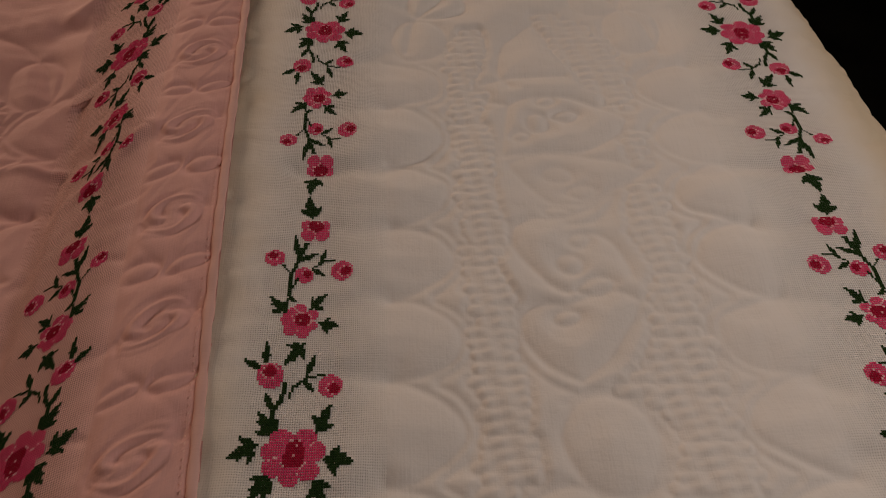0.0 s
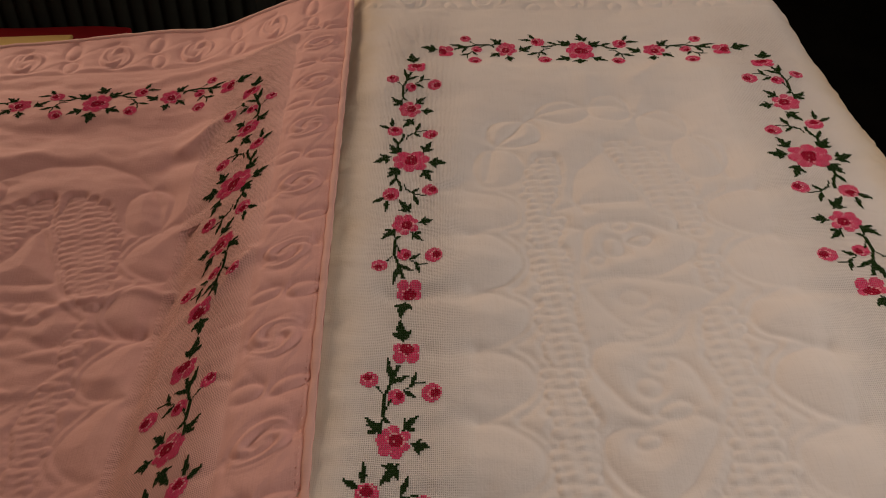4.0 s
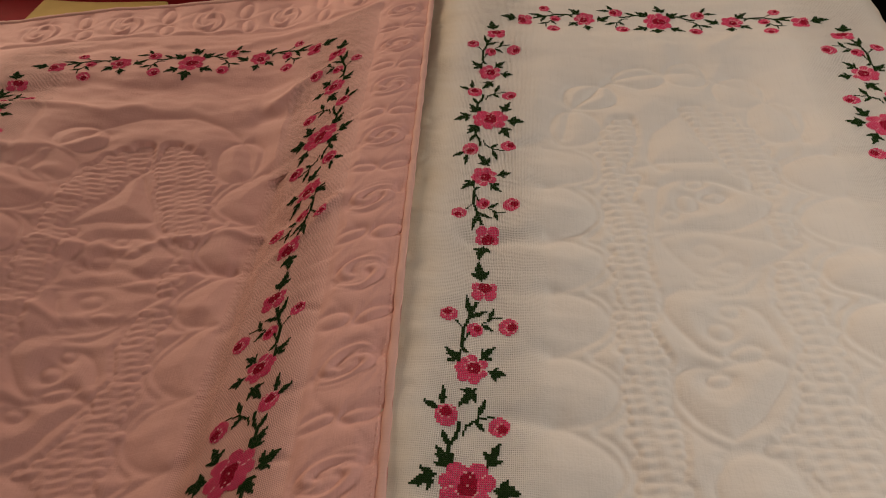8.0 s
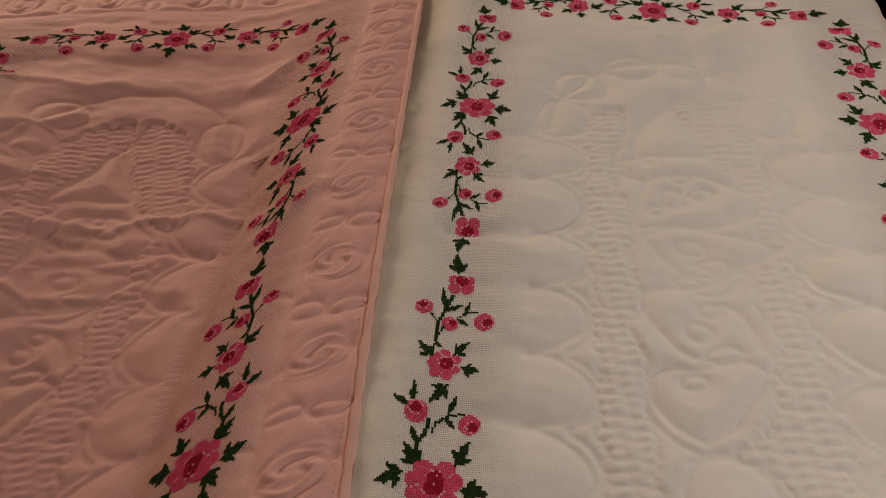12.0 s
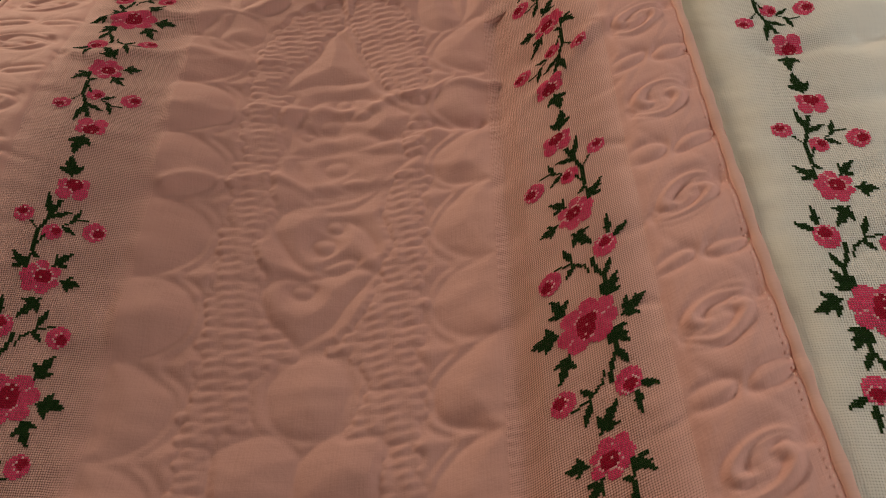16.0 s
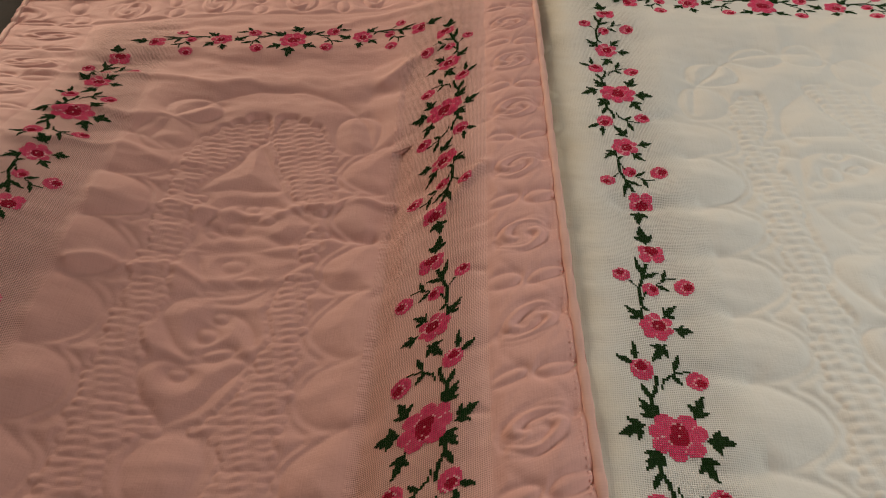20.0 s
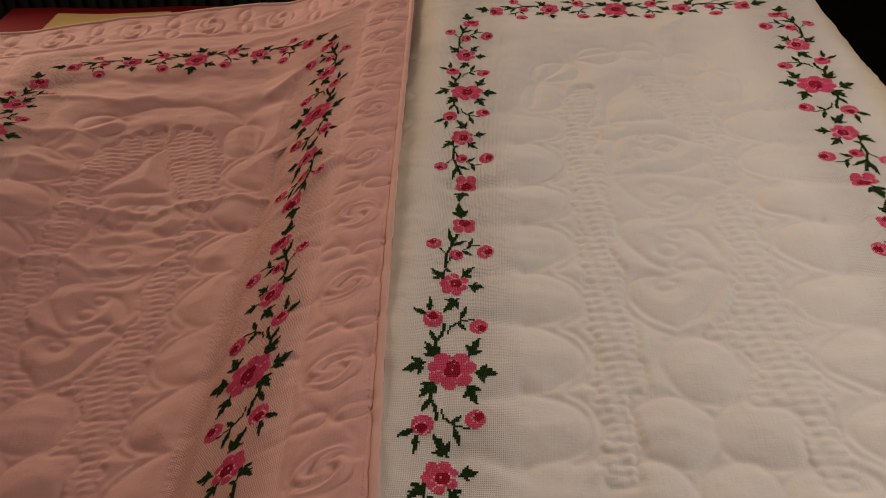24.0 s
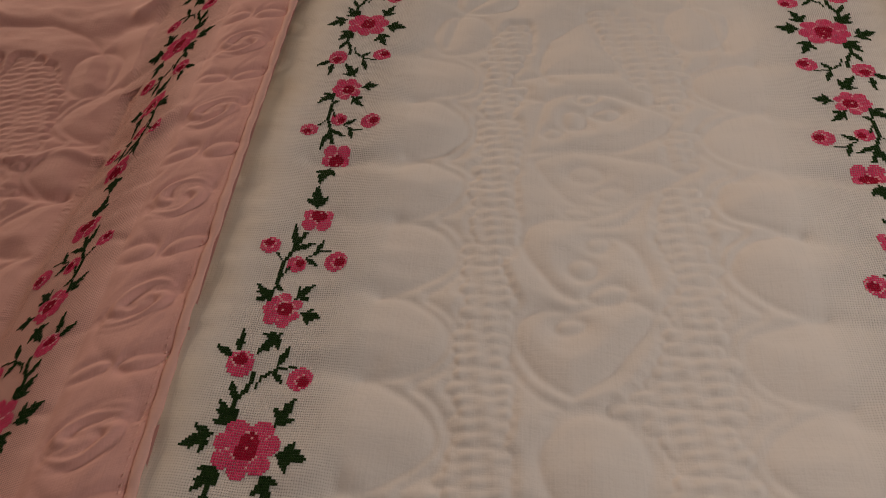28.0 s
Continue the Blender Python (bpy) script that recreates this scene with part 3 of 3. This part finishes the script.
def bud_cells(r, du, dv):
    out = {}
    for i in range(-7, 8):
        for j in range(-7, 8):
            d = math.hypot(i / OBLONG, j)
            e = math.hypot(i / OBLONG - du * r * 0.38, j - dv * r * 0.38)
            if e < r * 0.46:
                out[i, j] = "heart"
            elif d < r:
                out[i, j] = "pale" if e < r * 0.66 and (i + j) % 3 == 0 else "petal"
    return out


def spike(x0, y0, x1, y1, wide, out):
    """A tapered lobe, fullest a third of the way along."""
    ll = math.hypot(x1 - x0, y1 - y0)
    r = int(ll + wide) + 2
    for i in range(int(x0) - r, int(x0) + r + 1):
        for j in range(int(y0) - r, int(y0) + r + 1):
            s = ((i - x0) * (x1 - x0) + (j - y0) * (y1 - y0)) / ll / ll
            d = abs((i - x0) * (y1 - y0) - (j - y0) * (x1 - x0)) / ll
            if -0.05 <= s <= 1.03 and d <= 0.35 + wide * (s / 0.35 if s < 0.35 else (1 - s) / 0.65) ** 0.8 if 0 < s < 1 else (abs(s) < 0.05 and d < 0.5):
                out[i, j] = "green"


def leaf_cells(p, q, wide):
    """A leaf from its base p to its tip q: a long middle lobe and, on the larger ones, two pairs of side lobes."""
    (x0, y0), (x1, y1) = p, q
    out = {}
    dx, dy = x1 - x0, y1 - y0
    spike(x0, y0, x1, y1, wide * 0.60, out)
    if wide > 2.6:
        for s, long, at, turn in ((1, 0.50, 0.18, 1.0), (-1, 0.55, 0.12, 0.9), (1, 0.30, 0.50, 0.75)):
            c, k = math.cos(s * turn), math.sin(s * turn)
            spike(x0 + dx * at, y0 + dy * at, x0 + dx * at + (dx * c - dy * k) * long, y0 + dy * at + (dx * k + dy * c) * long, wide * 0.33, out)
    return out


def stem_cells(pts, thick=1):
    out = {}
    for (x0, y0), (x1, y1) in zip(pts[:-1], pts[1:]):
        k = int(max(abs(x1 - x0), abs(y1 - y0)) * 1.6) + 2
        for s in range(k + 1):
            i, j = round(x0 + (x1 - x0) * s / k), round(y0 + (y1 - y0) * s / k)
            out[i, j] = "green"
            if thick > 1:
                out[i + 1, j] = "green"
    return out


def shifted(cells, i, j):
    return {(a + i, b + j): c for (a, b), c in cells.items()}


def mm(*pts):
    """Millimetres to stitches."""
    return [(x / 1000 / PITCH_U, y / 1000 / PITCH_V) for x, y in pts]


def leaf(p, q, wide):
    return "leaf", leaf_cells(*mm(p, q), wide)


def stem(*pts, thick=1):
    return "stem", stem_cells(mm(*pts), thick)


def bud(x, y, r, du, dv):
    (i, j), = mm((x, y))
    return "rosebud", shifted(bud_cells(r, du, dv), round(i), round(j))


def rose(kind, x, y):
    (i, j), = mm((x, y))
    return "rose", shifted(kind, round(i), round(j))


def spray(kinds):
    """One repeat of the garland, in millimetres from its large rose, running up from it."""
    return [
        rose(kinds[1], -4, 106), rose(kinds[2], 3, 198),
        leaf((0, 210), (-4, 234), 4.6),
        stem((-4, 183), (-10, 163), (-14, 152), (-14, 130), (-10, 124), thick=2), stem((-21, 160), (-14, 150)), stem((-8, 147), (-12, 137)), stem((3, 157), (12, 164), (21, 165)),
        leaf((-9, 168), (-14, 192), 2.4), leaf((-8, 165), (7, 173), 2.2), leaf((9, 163), (14, 176), 1.8), leaf((3, 157), (14, 150), 1.8),
        bud(-28, 167, 4.2, -0.5, 0.7), bud(-3, 151, 4.3, 0.8, 0.5), bud(27, 154, 5.3, 0.8, -0.2),
        leaf((-14, 114), (-28, 129), 3.2), leaf((4, 118), (16, 131), 2.8), leaf((12, 104), (27, 101), 3.0), leaf((1, 87), (-12, 69), 3.6),
        bud(-21, 59, 5.4, -0.2, 0.9), bud(23, 53, 5.3, 0.7, -0.6),
        leaf((-25, 69), (-26, 87), 2.2), leaf((-28, 65), (-40, 72), 2.4),
        stem((-11, 54), (-13, 41), (-18, 33), (-17, 18), thick=2), stem((-7, 43), (-5, 51), (5, 59), (18, 62)),
        leaf((5, 62), (11, 78), 2.0), leaf((3, 56), (11, 49), 2.0), leaf((-18, 33), (-23, 46), 2.2),
        leaf((-15, 13), (-26, 31), 3.8), leaf((15, 17), (24, 37), 3.8),
    ]


def large(kinds):
    return [rose(kinds[0], 0, 0), leaf((-24, 8), (-44, -3), 3.6), leaf((21, -3), (42, -6), 4.8)]


STAR = [(-1, -1), (0, -1), (1, -1), (1, 0), (1, 1), (0, 1), (-1, 1), (-1, 0), (0, 0)]
LIFT = [0.0004, 0.0002, 0.0004, 0.0002, 0.0004, 0.0002, 0.0004, 0.0002, 0.0008]
THREADS = {"petal": T_PETAL, "heart": T_HEART, "pale": T_PALE, "green": T_GREEN}


def stitched(cells, sheet, open_corners):
    """Crossed stitches, one to a cell, laid on the cloth; between looser ones it shows at the corners."""
    c = np.array(cells, float)
    off = np.array(STAR) * (PITCH_U * 0.485, PITCH_V * 0.485)
    if open_corners:
        off[0:8:2] *= 0.84
    u = (c[:, 0, None] * PITCH_U + off[None, :, 0])
    v = (c[:, 1, None] * PITCH_V + off[None, :, 1])
    p = sheet.at(u, v, np.broadcast_to(LIFT, u.shape)).reshape(-1, 3)
    tri = np.array([(8, k, (k + 1) % 8) for k in range(8)])
    faces = (np.arange(len(c))[:, None, None] * 9 + tri[None]).reshape(-1, 3)
    return p, faces


def embroider(mat_ob, sheet, size):
    done, kinds = {}, rose_kinds(size)

    def put(motifs, turn):
        for name, cells in motifs:
            placed = {}
            for (i, j), colour in cells.items():
                a, b = turn(i, j)
                key = (round(a), round(b))
                if abs(key[0] * PITCH_U) < HALF_W - 0.01 and NEAR < key[1] * PITCH_V < FAR and key not in done:
                    placed[key] = colour
                    done[key] = 1
            tones = {}
            for key, colour in placed.items():
                tones.setdefault(colour, []).append(key)
            first = None
            for colour in ("petal", "green", "heart", "pale"):
                if colour not in tones:
                    continue
                p, f = stitched(tones[colour], sheet, colour == "petal")
                title = "embroidered_" + name if first is None else {"heart": "flower_heart", "pale": "petal_seam"}.get(colour, "petals")
                ob = part(title, mesh_of(title, p, f, THREADS[colour], smooth=False), first or mat_ob)
                first = first or ob

    col, big_v, row_v = round(0.2195 / PITCH_U), round(0.2350 / PITCH_V), round(0.4820 / PITCH_V)
    for s in (-1, 1):
        m = -s
        put(large(kinds), lambda i, j: (s * col + m * i, big_v + m * j))
        put(large(kinds), lambda i, j: (s * col + m * i, -big_v + m * j))
        put(spray(kinds), lambda i, j: (s * col + m * i, -big_v + j))
        put(spray(kinds), lambda i, j: (s * col + m * i, big_v - j))
        put(spray(kinds), lambda i, j: (s * col + m * i, big_v + j))
        put(spray(kinds), lambda i, j: (s * col + m * i, -big_v - j))
    put(large(kinds), lambda i, j: (j, row_v - i))
    put(spray(kinds), lambda i, j: (j, row_v - i))
    put(spray(kinds), lambda i, j: (-j, row_v - i))


# ---------------------------------------------------------------- the mats
def mat_thing(name, label, lay, h, cloths, hem, RIM, TOP_RIM, size):
    base = new(name)
    tagged(base, label, "prayer mat", "quilted mats")
    sheet = Sheet(lay, h)
    nu, nv = len(GU), len(GV)
    verts, uv = sheet.p.reshape(-1, 3), np.stack([UU, VV], -1).reshape(-1, 2)
    i, j = np.meshgrid(np.arange(nu - 1), np.arange(nv - 1))
    quads = np.stack([j * nu + i, j * nu + i + 1, (j + 1) * nu + i + 1, (j + 1) * nu + i], -1).reshape(-1, 4)
    cu, cv = (GU[i] + STEP / 2).ravel(), (GV[j] + STEP / 2).ravel()
    inner = (np.abs(cu) < BAND) & (cv < TOP_IN) & (cv > BOT_IN)
    outer = (np.abs(cu) > RIM) | (cv > TOP_RIM) | (cv < LOW_RIM)
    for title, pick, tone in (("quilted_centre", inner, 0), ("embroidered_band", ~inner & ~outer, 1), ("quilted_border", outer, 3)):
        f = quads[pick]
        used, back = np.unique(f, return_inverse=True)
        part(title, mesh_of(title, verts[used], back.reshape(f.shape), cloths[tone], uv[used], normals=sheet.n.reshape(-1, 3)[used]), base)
    # underside
    cu, cv = np.meshgrid(np.linspace(-HALF_W, HALF_W, 51), np.linspace(NEAR, FAR, 87))
    edge = np.minimum(HALF_W - np.abs(cu), np.minimum(FAR - cv, cv - NEAR))
    p = np.stack(lay(cu, cv, -0.006 * (1 - np.exp(-edge / 0.02)) - 0.001), -1).reshape(-1, 3)
    a, b = np.meshgrid(np.arange(50), np.arange(86))
    f = np.stack([b * 51 + a, (b + 1) * 51 + a, (b + 1) * 51 + a + 1, b * 51 + a + 1], -1).reshape(-1, 4)
    part("backing", mesh_of("backing", p, f, cloths[0], np.stack([cu, cv], -1).reshape(-1, 2)), base)
    # corded binding along the four edges
    inset = 0.0036
    w, lo, hi = HALF_W - inset, NEAR + inset, FAR - inset
    su, sv = np.arange(-w, w, 0.005), np.arange(lo, hi, 0.005)
    ring = np.concatenate([np.stack([su, 0 * su + lo], 1), np.stack([0 * sv + w, sv], 1), np.stack([-su, 0 * su + hi], 1), np.stack([0 * sv - w, lo + hi - sv], 1)])
    mid = sheet.at(ring[:, 0], ring[:, 1], np.full(len(ring), 0.0002))
    ahead = np.roll(mid, -1, 0) - np.roll(mid, 1, 0)
    ahead /= np.linalg.norm(ahead, axis=1, keepdims=True)
    up = sheet.at(ring[:, 0], ring[:, 1], np.full(len(ring), 1.0)) - sheet.at(ring[:, 0], ring[:, 1], np.full(len(ring), 0.0))
    side = np.cross(ahead, up)
    k = np.arange(10) * math.tau / 10
    rad = 0.0038 * (1 + 0.10 * np.sin(np.arange(len(ring)) * 0.9) + 0.08 * np.sin(np.arange(len(ring)) * 0.37))
    tube = mid[:, None] + rad[:, None, None] * (np.cos(k)[None, :, None] * side[:, None] + 0.62 * np.sin(k)[None, :, None] * up[:, None])
    n = len(ring)
    a, b = np.meshgrid(np.arange(10), np.arange(n))
    f = np.stack([b * 10 + a, b * 10 + (a + 1) % 10, (b + 1) % n * 10 + (a + 1) % 10, (b + 1) % n * 10 + a], -1).reshape(-1, 4)
    part("corded_binding", mesh_of("corded_binding", tube.reshape(-1, 3), f, cloths[2], np.repeat(ring, 10, 0)), base)
    # a row of small slip stitches that holds the binding
    sv, su = np.arange(NEAR + 0.01, FAR - 0.01, 0.0062), np.arange(-HALF_W + 0.01, HALF_W - 0.01, 0.0062)
    q = HALF_W - 0.0105, FAR - 0.0105
    spots = np.concatenate([np.stack([0 * sv + q[0], sv, 0 * sv], 1), np.stack([0 * sv - q[0], sv, 0 * sv], 1), np.stack([su, 0 * su + q[1], 0 * su + 1], 1)])
    lean = np.array([(-0.0005, -0.0012), (0.0005, -0.0009), (0.0006, 0.0012), (-0.0004, 0.0009)])
    u = spots[:, 0, None] + np.where(spots[:, 2, None] > 0, lean[None, :, 1], lean[None, :, 0])
    v = spots[:, 1, None] + np.where(spots[:, 2, None] > 0, lean[None, :, 0], lean[None, :, 1])
    p = sheet.at(u, v, np.full(u.shape, 0.0016)).reshape(-1, 3)
    f = np.arange(len(p)).reshape(-1, 4)
    tagged(part("hem_stitching", mesh_of("hem_stitching", p, f, hem, smooth=False), base), kind="stuff")
    embroider(base, sheet, size)
    return base, sheet


WHITE_FOLDS = [(-0.24, 0.030, -0.08, 0.040, 0.010, -0.004), (0.22, 0.030, 0.09, 0.040, 0.010, -0.004), (-0.26, 0.400, 0.30, 0.418, 0.038, 0.0044), (0.22, 0.402, -0.22, 0.420, 0.038, 0.0036), (0.06, 0.40, 0.10, 0.46, 0.012, 0.0035), (-0.12, 0.435, 0.02, 0.428, 0.014, 0.003), (0.0, 0.36, 0.0, 0.60, 0.012, 0.002)]
PINK_FOLDS = [(-0.30, 0.375, 0.08, 0.352, 0.010, 0.0045), (-0.30, 0.435, 0.20, 0.415, 0.014, -0.0040), (0.27, 0.565, -0.02, 0.52, 0.012, 0.0040), (-0.20, 0.545, 0.05, 0.53, 0.012, -0.0030), (0.14, 0.36, 0.25, 0.43, 0.012, 0.006), (0.12, 0.33, 0.2, 0.36, 0.02, -0.006), (-0.25, 0.40, 0.12, 0.40, 0.022, -0.006), (0.27, 0.075, 0.17, 0.03, 0.010, 0.005), (0.20, 0.095, 0.165, 0.10, 0.014, -0.006), (0.16, 0.115, -0.14, 0.085, 0.007, 0.004), (0.15, 0.05, -0.12, 0.075, 0.008, -0.004), (-0.15, -0.01, 0.14, 0.0, 0.007, 0.0035), (-0.24, 0.24, 0.0, 0.30, 0.012, 0.005), (-0.26, 0.16, -0.08, 0.18, 0.010, 0.005)]
white_mat, white_sheet = mat_thing("quilted_prayer_mat", "white quilted cotton mat with cross-stitched pink roses, hanging off the sofa", lay_white, relief(3, WHITE_FOLDS, 0.306, 0.605, 0.0037, 0.0034, False, 0.00032, 0.152, 0.074, 1.07, 0.0026, 0.0024), WHITE, T_CREAM, 0.306, 0.605, 0.885)
pink_mat, pink_sheet = mat_thing("quilted_prayer_mat", "pink quilted cotton mat with cross-stitched roses, overlapping a white one", lay_pink, relief(8, PINK_FOLDS, 0.272, 0.580, 0.0039, 0.0040, True, 0.00034, 0.174, 0.083, 1.0, 0.0034, 0.0022), PINK, T_HEM, 0.272, 0.580, 0.885)


# ---------------------------------------------------------------- sofa and the mats below
sofa = tagged(new("sofa_bed"), "dark sofa bed with a ribbed upholstered back, covered with mats", "sofa")
xs, ys = np.linspace(-1.25, 0.42, 81), np.linspace(-0.75, 0.80, 60)
sx, sy = np.meshgrid(xs, ys)
step_up = 1 / (1 + np.exp(-(sx + 0.22) / 0.015))
edge_x = 0.344 - 0.098 * (sy - 0.05)
sz = -0.134 + 0.100 * step_up
over = np.clip(sx - edge_x + 0.06, 0, 0.0599)
sz = sz - (0.06 - np.sqrt(0.06**2 - over**2)) - (sx > edge_x) * 0.12
top = np.stack([np.minimum(sx, edge_x), sy, sz], -1).reshape(-1, 3)
a, b = np.meshgrid(np.arange(80), np.arange(59))
f = np.stack([b * 81 + a, b * 81 + a + 1, (b + 1) * 81 + a + 1, (b + 1) * 81 + a], -1).reshape(-1, 4)
part("seat_cover", mesh_of("seat_cover", top, f, M_SHEET), sofa, "brown cloth cover")
part_bm("seat_base", block(-1.25, 0.22, -0.75, 0.80, -0.45, -0.15, 0.03), M_SOFA, sofa)


def ribbed_back(x0, x1, y, z0, z1, pitch):
    """A padded panel with upright channels."""
    k = int((x1 - x0) / pitch) * 10
    x = np.linspace(x0, x1, k)
    z = np.linspace(z0, z1, 14)
    gx, gz = np.meshgrid(x, z)
    bulge = np.abs(np.sin((gx - x0) * math.pi / pitch)) ** 0.6 * 0.010
    round_top = 0.03 * np.clip((gz - z1 + 0.03) / 0.03, 0, 1) ** 2
    p = np.stack([gx, y - bulge + round_top + 0.12 * (gz - z0), gz], -1).reshape(-1, 3)
    a, b = np.meshgrid(np.arange(k - 1), np.arange(13))
    return p, np.stack([b * k + a, b * k + a + 1, (b + 1) * k + a + 1, (b + 1) * k + a], -1).reshape(-1, 4)


p, f = ribbed_back(-1.25, -0.50, 0.735, -0.16, 0.0, 0.027)
part("back_cushion", mesh_of("back_cushion", p, f, M_SOFA), sofa, "dark grey-green cushion with upright channels")
part_bm("back_frame", block(-1.25, -0.50, 0.785, 0.90, -0.45, -0.005, 0.02), M_SOFA, sofa)
for x, y in ((-1.20, -0.68), (0.17, -0.68), (0.17, 0.72), (-1.20, 0.90), (-0.55, 0.90)):
    part_bm("leg", block(x - 0.025, x + 0.025, y - 0.025, y + 0.025, -0.50, -0.44, 0.004, 1), M_SOFA, sofa)


def folded_mat(name, label, mat, x0, x1, y0, y1, z0, z1, sag):
    """A folded mat: a soft slab of two layers with a rounded, slightly wavy edge."""
    ob = tagged(new(name), label, "prayer mat", "mats in the pile")
    mid = (z0 + z1) / 2
    for title, lo, hi in (("lower_layer", z0, mid - 0.0005), ("upper_layer", mid + 0.0005, z1)):
        bm = block(x0, x1, y0, y1, lo, hi, (hi - lo) * 0.48, 3)
        bmesh.ops.subdivide_edges(bm, edges=[e for e in bm.edges if e.calc_length() > 0.2], cuts=24, use_grid_fill=True)
        for v in bm.verts:
            v.co.y += 0.006 * math.sin(v.co.x * 9 + lo * 300) + 0.004 * math.sin(v.co.x * 23)
            v.co.z += sag * math.sin(v.co.x * 7 + 1.0)
        part_bm(title, bm, mat, ob)
    return ob


folded_mat("folded_mat", "folded red quilted mat lying under the other mats", M_RED, -1.10, -0.70, -0.45, 0.705, -0.132, -0.108, 0.0)
folded_mat("folded_mat", "folded yellow mat between the red and the pink one", M_YELLOW, -0.98, -0.77, -0.42, 0.645, -0.106, -0.092, 0.0)


# ---------------------------------------------------------------- the room around
def setting(name, bm, mat, label):
    return tagged(part_bm(name, bm, mat, None), label, kind="structure")


def pierced_wall(name, m, wide, wx0, wx1, wz0, wz1):
    """An added, unseen wall 0.1 m thick with one opening for a lamp, built of four pieces in one mesh, laid out along x
    and then moved by m.
    """
    bm = block(0, wx0, 0, 0.1, -0.5, 3.2)
    for dims in ((wx1, wide, 0, 0.1, -0.5, 3.2), (wx0, wx1, 0, 0.1, -0.5, wz0), (wx0, wx1, 0, 0.1, wz1, 3.2)):
        more = block(*dims)
        me = bpy.data.meshes.new("piece")
        more.to_mesh(me)
        more.free()
        bm.from_mesh(me)
        bpy.data.meshes.remove(me)
    bm.transform(m)
    return setting(name, bm, M_WALL, "plain painted wall with a window opening")


setting("floor", block(-2.5, 2.1, -2.0, 6.0, -0.56, -0.50), M_FLOOR, "dark floor")
# ceiling and walls are unseen, added to hold in and warm the light
setting("ceiling", block(-2.5, 2.1, -2.0, 6.0, 3.2, 3.3), M_WALL, "plain ceiling")
setting("wall_north", block(-2.5, 2.1, 5.9, 6.0, -0.5, 3.2), M_WALL, "plain painted wall")
setting("wall_south", block(-2.5, 1.0, -2.0, -1.9, -0.5, 3.2), M_WALL, "plain painted wall")
setting("wall_east", block(2.0, 2.1, 0.4, 5.9, -0.5, 3.2), M_WALL, "plain painted wall")
setting("wall_corner", block(1.0, 2.1, 0.3, 0.4, -0.5, 3.2), M_WALL, "plain painted wall")
# these two walls are made up around the added lamps
pierced_wall("wall_west", pose(-2.4, -1.9, 0, rz=90), 7.8, 3.20, 4.70, 0.30, 1.30)
pierced_wall("wall_lamp_side", pose(1.0, -1.9, 0, rz=90), 2.3, 1.29, 2.19, 0.72, 1.32)
